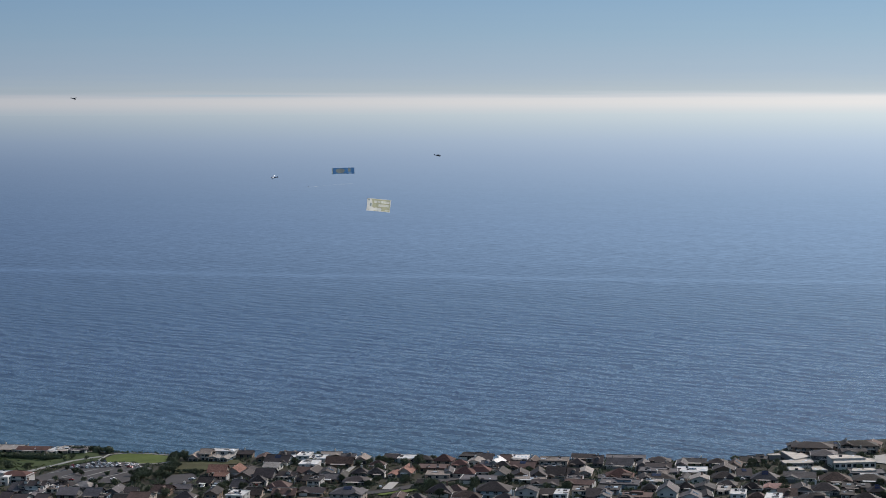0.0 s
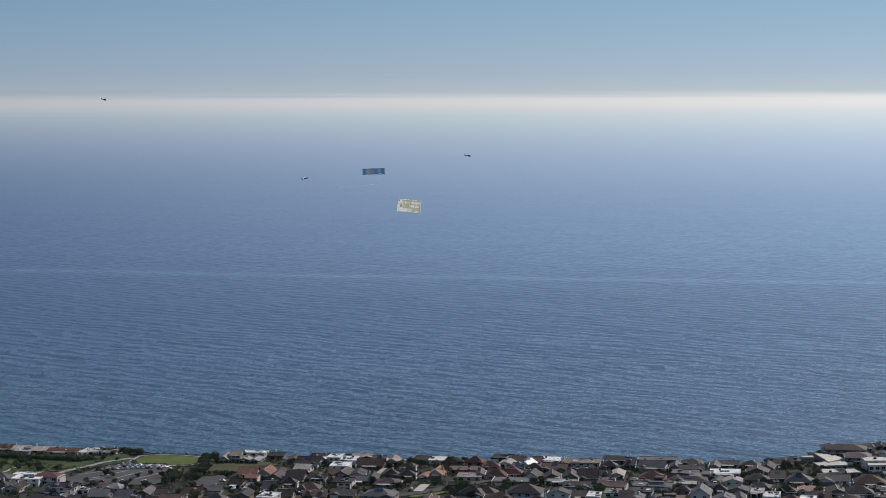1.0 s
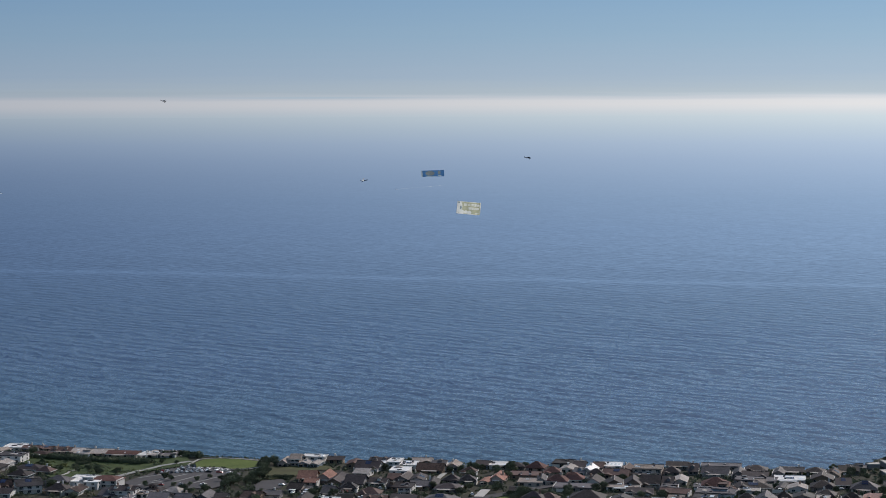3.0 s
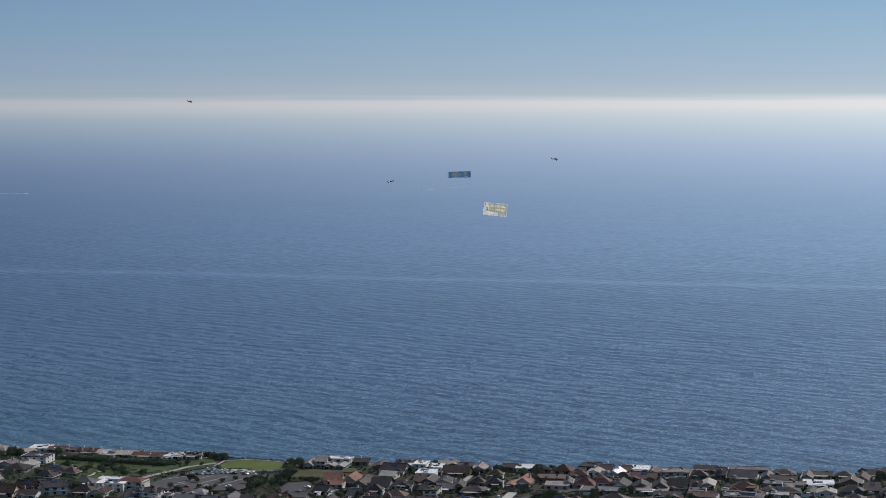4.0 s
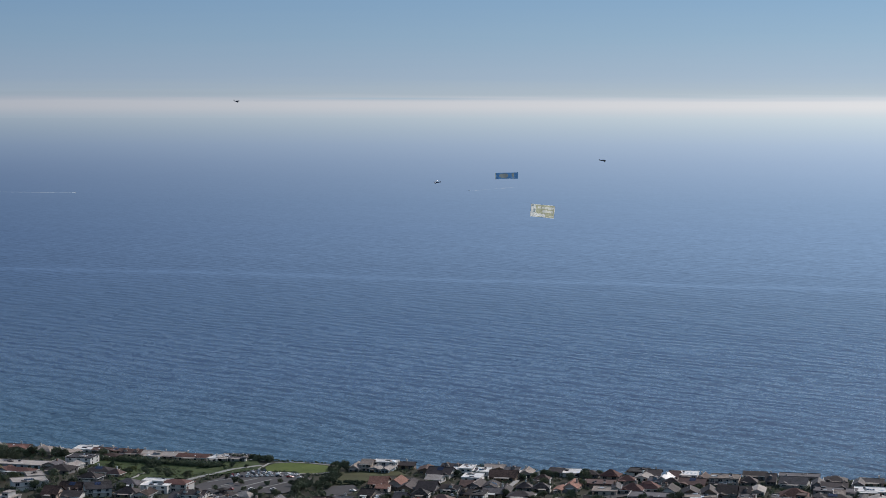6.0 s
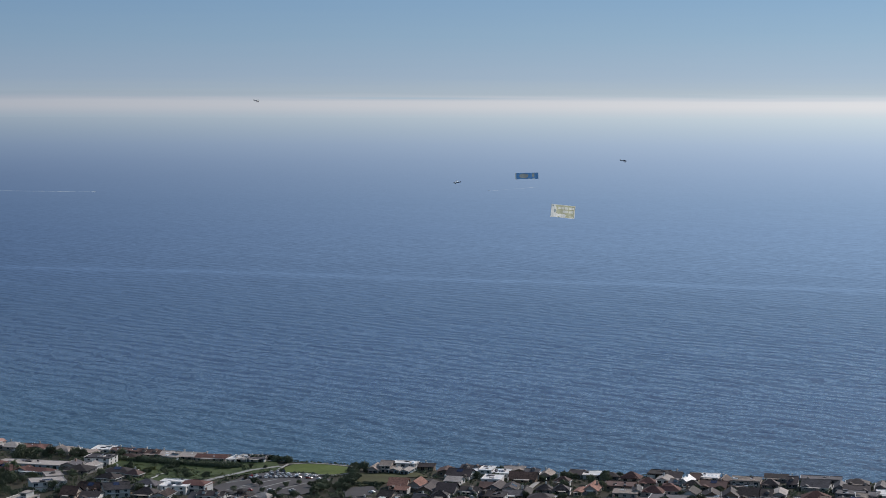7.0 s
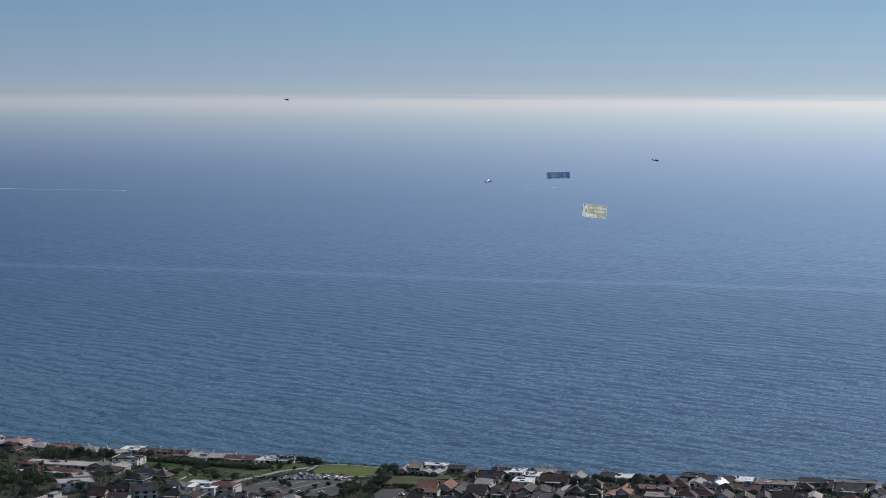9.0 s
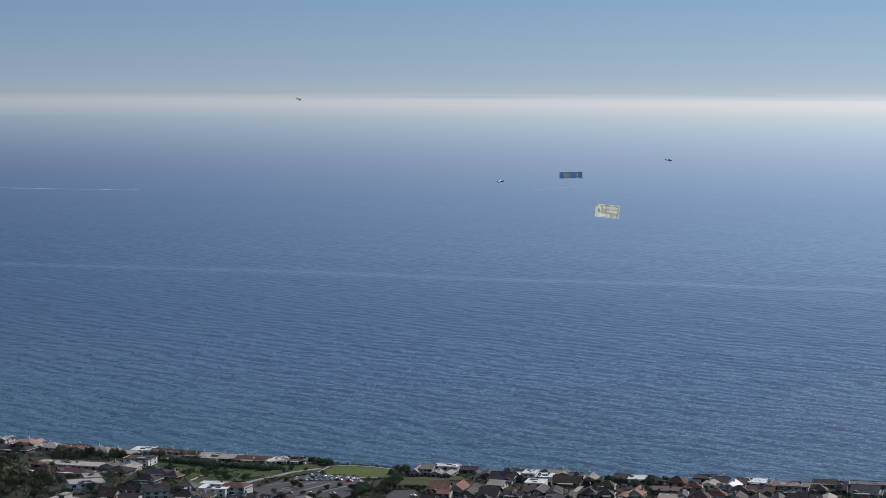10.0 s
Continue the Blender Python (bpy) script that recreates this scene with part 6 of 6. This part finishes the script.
# ---- boats and their wakes, far out ----
def out_at_sea(x, y):
    """Where a place far out lies on the drawn-in sea, and how much smaller things stand there."""
    dx, dy = x - EYE_XY[0], y - EYE_XY[1]
    d = math.hypot(dx, dy)
    r, z = d, 0.0
    if d > NEAR:
        r = NEAR + (FAR - NEAR) * (1 - math.exp(-(d - NEAR) / (FAR - NEAR)))
        z = EYE_Z * (1 - r / d)
    return Vector((EYE_XY[0] + dx * r / d, EYE_XY[1] + dy * r / d, z)), r / d


def wake(points, width, label):
    """A trail of foam that widens and breaks up behind a boat."""
    wr = random.Random(len(points))
    bm = bmesh.new()
    n = 60
    rows = []
    for i in range(n + 1):
        k = i / n * (len(points) - 1)
        a, b = points[int(k)], points[min(int(k) + 1, len(points) - 1)]
        u = k - int(k)
        x, y = a[0] + (b[0] - a[0]) * u, a[1] + (b[1] - a[1]) * u
        w = width * (0.5 + 0.9 * i / n) * wr.uniform(.35, 1.25) * (1.0 if i / n < .7 else 1.0 - (i / n - .7) * 2.6)
        ex, ey = points[-1][0] - points[0][0], points[-1][1] - points[0][1]
        nx, ny = -ey / math.hypot(ex, ey) * w / 2, ex / math.hypot(ex, ey) * w / 2
        if abs(ny) < .5 * w / 2:
            nx, ny = nx * 1.0, .5 * w / 2
        p, s = out_at_sea(x - nx, y - ny)
        q, s = out_at_sea(x + nx, y + ny)
        lift = Vector((0, 0, 2.5))
        rows.append((bm.verts.new(p + lift), bm.verts.new(q + lift)))
    for (a, b), (c, d) in zip(rows, rows[1:]):
        bm.faces.new((a, b, d, c))
    return tagged(part("wake", bm, FOAM_GLOW), label, "wake", kind="structure")


def boat(x, y, turn, length):
    """A motor yacht under way: hull, cabin, flybridge, mast."""
    thing = tagged(new("motor_boat"), "small white motor boat trailing a foam wake", "boat", "boats out at sea")
    p, s = out_at_sea(x, y)
    thing.matrix_basis = Matrix.Translation(p + Vector((0, 0, 2.2))) @ pose(0, 0, 0, 0, 0, turn) @ Matrix.Diagonal((s, s, s, 1))
    bm, L = bmesh.new(), length
    ring = ((-.5, .16), (-.2, .18), (.2, .16), (.4, .09), (.5, .005))
    lo = [bm.verts.new((L * u, L * w * .7 * k, -.4)) for k in (1, -1) for u, w in ring]
    hi = [bm.verts.new((L * u * 1.03, L * w * k, L * .12)) for k in (1, -1) for u, w in ring]
    for o in (0, 5):
        for i in range(4):
            bm.faces.new((lo[o + i], lo[o + i + 1], hi[o + i + 1], hi[o + i]))
    for i in range(4):
        bm.faces.new((hi[i], hi[i + 1], hi[i + 6], hi[i + 5]))
    bm.faces.new((lo[0], hi[0], hi[5], lo[5]))
    part("hull", bm, CAR_WHITE, thing)
    part("cabin", box(bmesh.new(), -L * .3, L * .18, -L * .1, L * .1, L * .1, L * .24, .1), CAR_WHITE, thing)
    part("windscreen", box(bmesh.new(), L * .181, L * .2, -L * .09, L * .09, L * .15, L * .22), PANE, thing)
    part("flybridge", box(bmesh.new(), -L * .22, L * .02, -L * .08, L * .08, L * .24, L * .31, .08), CAR_WHITE, thing)
    bm = bmesh.new()
    limb(bm, (-L * .1, 0, L * .3), (-L * .1, 0, L * .55), .12, .06)
    part("mast", bm, CAR_WHITE, thing)
    # spray glows by emission, as the drawn-in sea keeps the sun off it
    spray = bmesh.new()
    bmesh.ops.create_icosphere(spray, subdivisions=3, radius=1.0)
    for v in spray.verts:
        v.co = Vector((v.co.x * L * .62 - L * .2, v.co.y * L * .3, max(0, v.co.z) * L * .16)) * (1 + .25 * noise.noise(v.co * 3))
    part("bow_spray", spray, FOAM_GLOW, thing, "white foam thrown up round the hull")
    return thing


boat(-437, 6612, 160, 9)
wake([(-432, 6620), (-400, 6690), (-360, 6790), (-330, 6870), (-290, 6960)], 9, "faint white foam wake behind a boat")
boat(-1665, 6340, 4, 11)
wake([(-1672, 6340), (-1800, 6352), (-1950, 6375), (-2150, 6420), (-2400, 6480)], 17, "long white foam wake behind a boat")
wake([(-6000, 18300), (-6060, 18330), (-6160, 18400)], 70, "distant faint foam wake")


# ---- aircraft and the banners they tow ----
def loft(bm, stations, segments=10):
    """A tapered body along x through rings of (x, half width, half height, z)."""
    rings = []
    for x, w, h, z in stations:
        rings.append([bm.verts.new((x, w * math.cos(2 * math.pi * i / segments), z + h * math.sin(2 * math.pi * i / segments))) for i in range(segments)])
    for a, b in zip(rings, rings[1:]):
        for i in range(segments):
            bm.faces.new((a[i], a[(i + 1) % segments], b[(i + 1) % segments], b[i]))
    bm.faces.new(rings[0][::-1])
    bm.faces.new(rings[-1])
    return bm


def aeroplane(at, label, paint, wing_paint):
    """A high-winged light aeroplane with its nose to +x and its propeller at rest."""
    thing = tagged(new("aeroplane"), label, "aeroplane", "banner-towing aeroplanes")
    thing.matrix_basis = at
    part("fuselage", loft(bmesh.new(), ((2.6, .25, .25, 0), (2.3, .42, .45, 0), (1.2, .5, .6, .05), (.2, .5, .75, .15), (-1.2, .4, .55, .1), (-4.2, .12, .2, .15))), paint, thing)
    wing = bmesh.new()
    box(wing, -.75, .8, -5.3, 5.3, .86, 1.02, .05)
    part("wing", wing, wing_paint, thing)
    part("tailplane", box(bmesh.new(), -4.5, -3.5, -1.6, 1.6, .2, .28, .02), wing_paint, thing)
    fin = bmesh.new()
    solid(fin, [(-4.6, -.05, .2), (-3.3, -.05, .2), (-4.2, -.05, 1.5), (-4.7, -.05, 1.5), (-4.6, .05, .2), (-3.3, .05, .2), (-4.2, .05, 1.5), (-4.7, .05, 1.5)],
          [(0, 1, 2, 3), (7, 6, 5, 4), (0, 3, 7, 4), (1, 5, 6, 2), (2, 6, 7, 3), (0, 4, 5, 1)])
    part("fin", fin, paint, thing)
    part("windscreen", box(bmesh.new(), .3, 1.1, -.46, .46, .45, .85, .1), PANE, thing)
    prop = bmesh.new()
    box(prop, 2.62, 2.68, -.08, .08, -1.0, 1.0, .02)
    part("propeller", prop, DARK_TRIM, thing)
    for s in (-1, 1):
        strut = bmesh.new()
        limb(strut, (.3, s * .5, -.3), (.2, s * 2.8, .88), .05, .05)
        part("wing_strut", strut, paint, thing)
        gear = bmesh.new()
        limb(gear, (.9, s * .4, -.4), (1.0, s * .95, -1.05), .06, .05)
        leg = part("landing_gear", gear, paint, thing)
        tyre = bmesh.new()
        bmesh.ops.create_cone(tyre, cap_ends=True, segments=14, radius1=.36, radius2=.36, depth=.22, matrix=pose(1.0, s * 1.0, -1.1, 90))
        part("wheel", tyre, RUBBER, leg)
    return thing


aeroplane(pose(-453.9, 2511.3, 278.5, 4, 8, -18), "dark light aeroplane flying near the horizon", PLANE_DARK, PLANE_DARK)
aeroplane(pose(-177.0, 2122.1, 194.5, -14, 0, 172), "light aeroplane with pale wings banking above the sea", PLANE_DARK, PLANE_PALE)
aeroplane(pose(-5.4, 2235.5, 214.5, -3, 3, -8), "dark light aeroplane flying above the sea", PLANE_DARK, PLANE_DARK)


def towed_banner(at, label, half_w, half_h, cells, rod_x, regions, base):
    """A banner of cloth panes that facing -y ripple a little; regions: name, material, label and a test of where that print lies."""
    thing = tagged(new("aerial_banner"), label, "banner", "towed banners")
    thing.matrix_basis = at
    sheets = {}
    nx, nz = cells
    for i in range(nx):
        for k in range(nz):
            x0, x1 = (-half_w + 2 * half_w * (i + j) / nx for j in (0, 1))
            z0, z1 = (-half_h + 2 * half_h * (k + j) / nz for j in (0, 1))
            key = None
            for n, (name, stuff, note, test) in enumerate(regions):
                if test((x0 + x1) / 2, (z0 + z1) / 2):
                    key = n
                    break
            bm = sheets.setdefault(key, bmesh.new())
            ripple = lambda x, z: .25 * math.sin(x * .55 + z * .1)
            solid(bm, [(x0, ripple(x0, z0), z0), (x1, ripple(x1, z0), z0), (x1, ripple(x1, z1), z1), (x0, ripple(x0, z1), z1)], [(0, 1, 2, 3)])
    for key, bm in sheets.items():
        bmesh.ops.remove_doubles(bm, verts=bm.verts, dist=.001)
        name, stuff, note = ("cloth", base, "") if key is None else regions[key][:3]
        part(name, bm, stuff, thing, note)
    part("head_rod", box(bmesh.new(), rod_x - .1, rod_x + .1, -.15, .15, -half_h - .3, half_h + .3), TRIM, thing)
    return thing


def bar(name, x0, x1, z0, z1, stuff, note=""):
    return (name, stuff, note, lambda x, z: x0 < x < x1 and z0 < z < z1)


def spot(name, cx, cz, rx, rz, stuff, note=""):
    return (name, stuff, note, lambda x, z: ((x - cx) / rx) ** 2 + ((z - cz) / rz) ** 2 < 1)


# olive-green cloth with two lines of pale print, a bottle on white and a pair of pale discs
olive = [bar("dark_print", -11.6, -9.8, 4.2, 6.0, BANNER_GREY), bar("bottle_print", -9.4, -7.6, -1.6, 1.8, BANNER_GREY, "dark printed bottle"),
         spot("figure_print", -9.4, 1.0, 2.6, 5.2, BANNER_WHITE), spot("figure_print", -7.4, -4.4, 3.2, 2.2, BANNER_WHITE), bar("side_panel", -12.5, -10.6, -6.6, 6.6, BANNER_WHITE, "white edge panel"),
         spot("disc_print", -2.6, -4.2, 2.0, 1.7, BANNER_WHITE), spot("disc_print", 1.0, -4.4, 2.2, 1.8, BANNER_WHITE)]
for z0, z1, x, words in ((2.3, 4.4, -5.0, (4, 3, 4, 7)), (-1.3, .8, -.2, (7, 6)), (-5.4, -4.4, 7.0, (5,))):
    for count in words:                                        # words that cannot be read, as rows of plain bars
        for i in range(count):
            olive.append(bar("print_bar", x, x + .6, z0, z1, BANNER_WHITE))
            x += .8
        x += .6
olive += [bar("border", -12.4, 12.4, 6.0, 6.6, BANNER_WHITE), bar("border", -12.4, 12.4, -6.6, -6.0, BANNER_WHITE), bar("border", 11.8, 12.4, -6.6, 6.6, BANNER_WHITE)]
towed_banner(pose(-67.5, 2127.5, 165.3, 0, 5.5, 6), "olive-green towed banner with pale lettering and white picture", 12.3, 6.5, (124, 33), -12.4, olive, BANNER_OLIVE)

# blue cloth with a gold picture in its middle
blue = [spot("gold_print", -3.0, .2, 4.8, 2.6, BANNER_GOLD, "dull gold picture"), bar("gold_print", 5.6, 8.4, -1.2, 2.8, BANNER_GOLD), bar("pale_print", 6.0, 9.2, -3.0, -2.2, BANNER_GREY),
        bar("edge_print", -12.4, -11.2, -3.4, 3.4, BANNER_GREY), bar("foot_print", -8.0, 4.0, -3.4, -2.9, BANNER_GREY)]
towed_banner(pose(-109.6, 2227.4, 198.1, 0, -1.5, 3), "blue towed banner with dull gold picture", 12.3, 3.4, (62, 17), 12.4, blue, BANNER_BLUE)
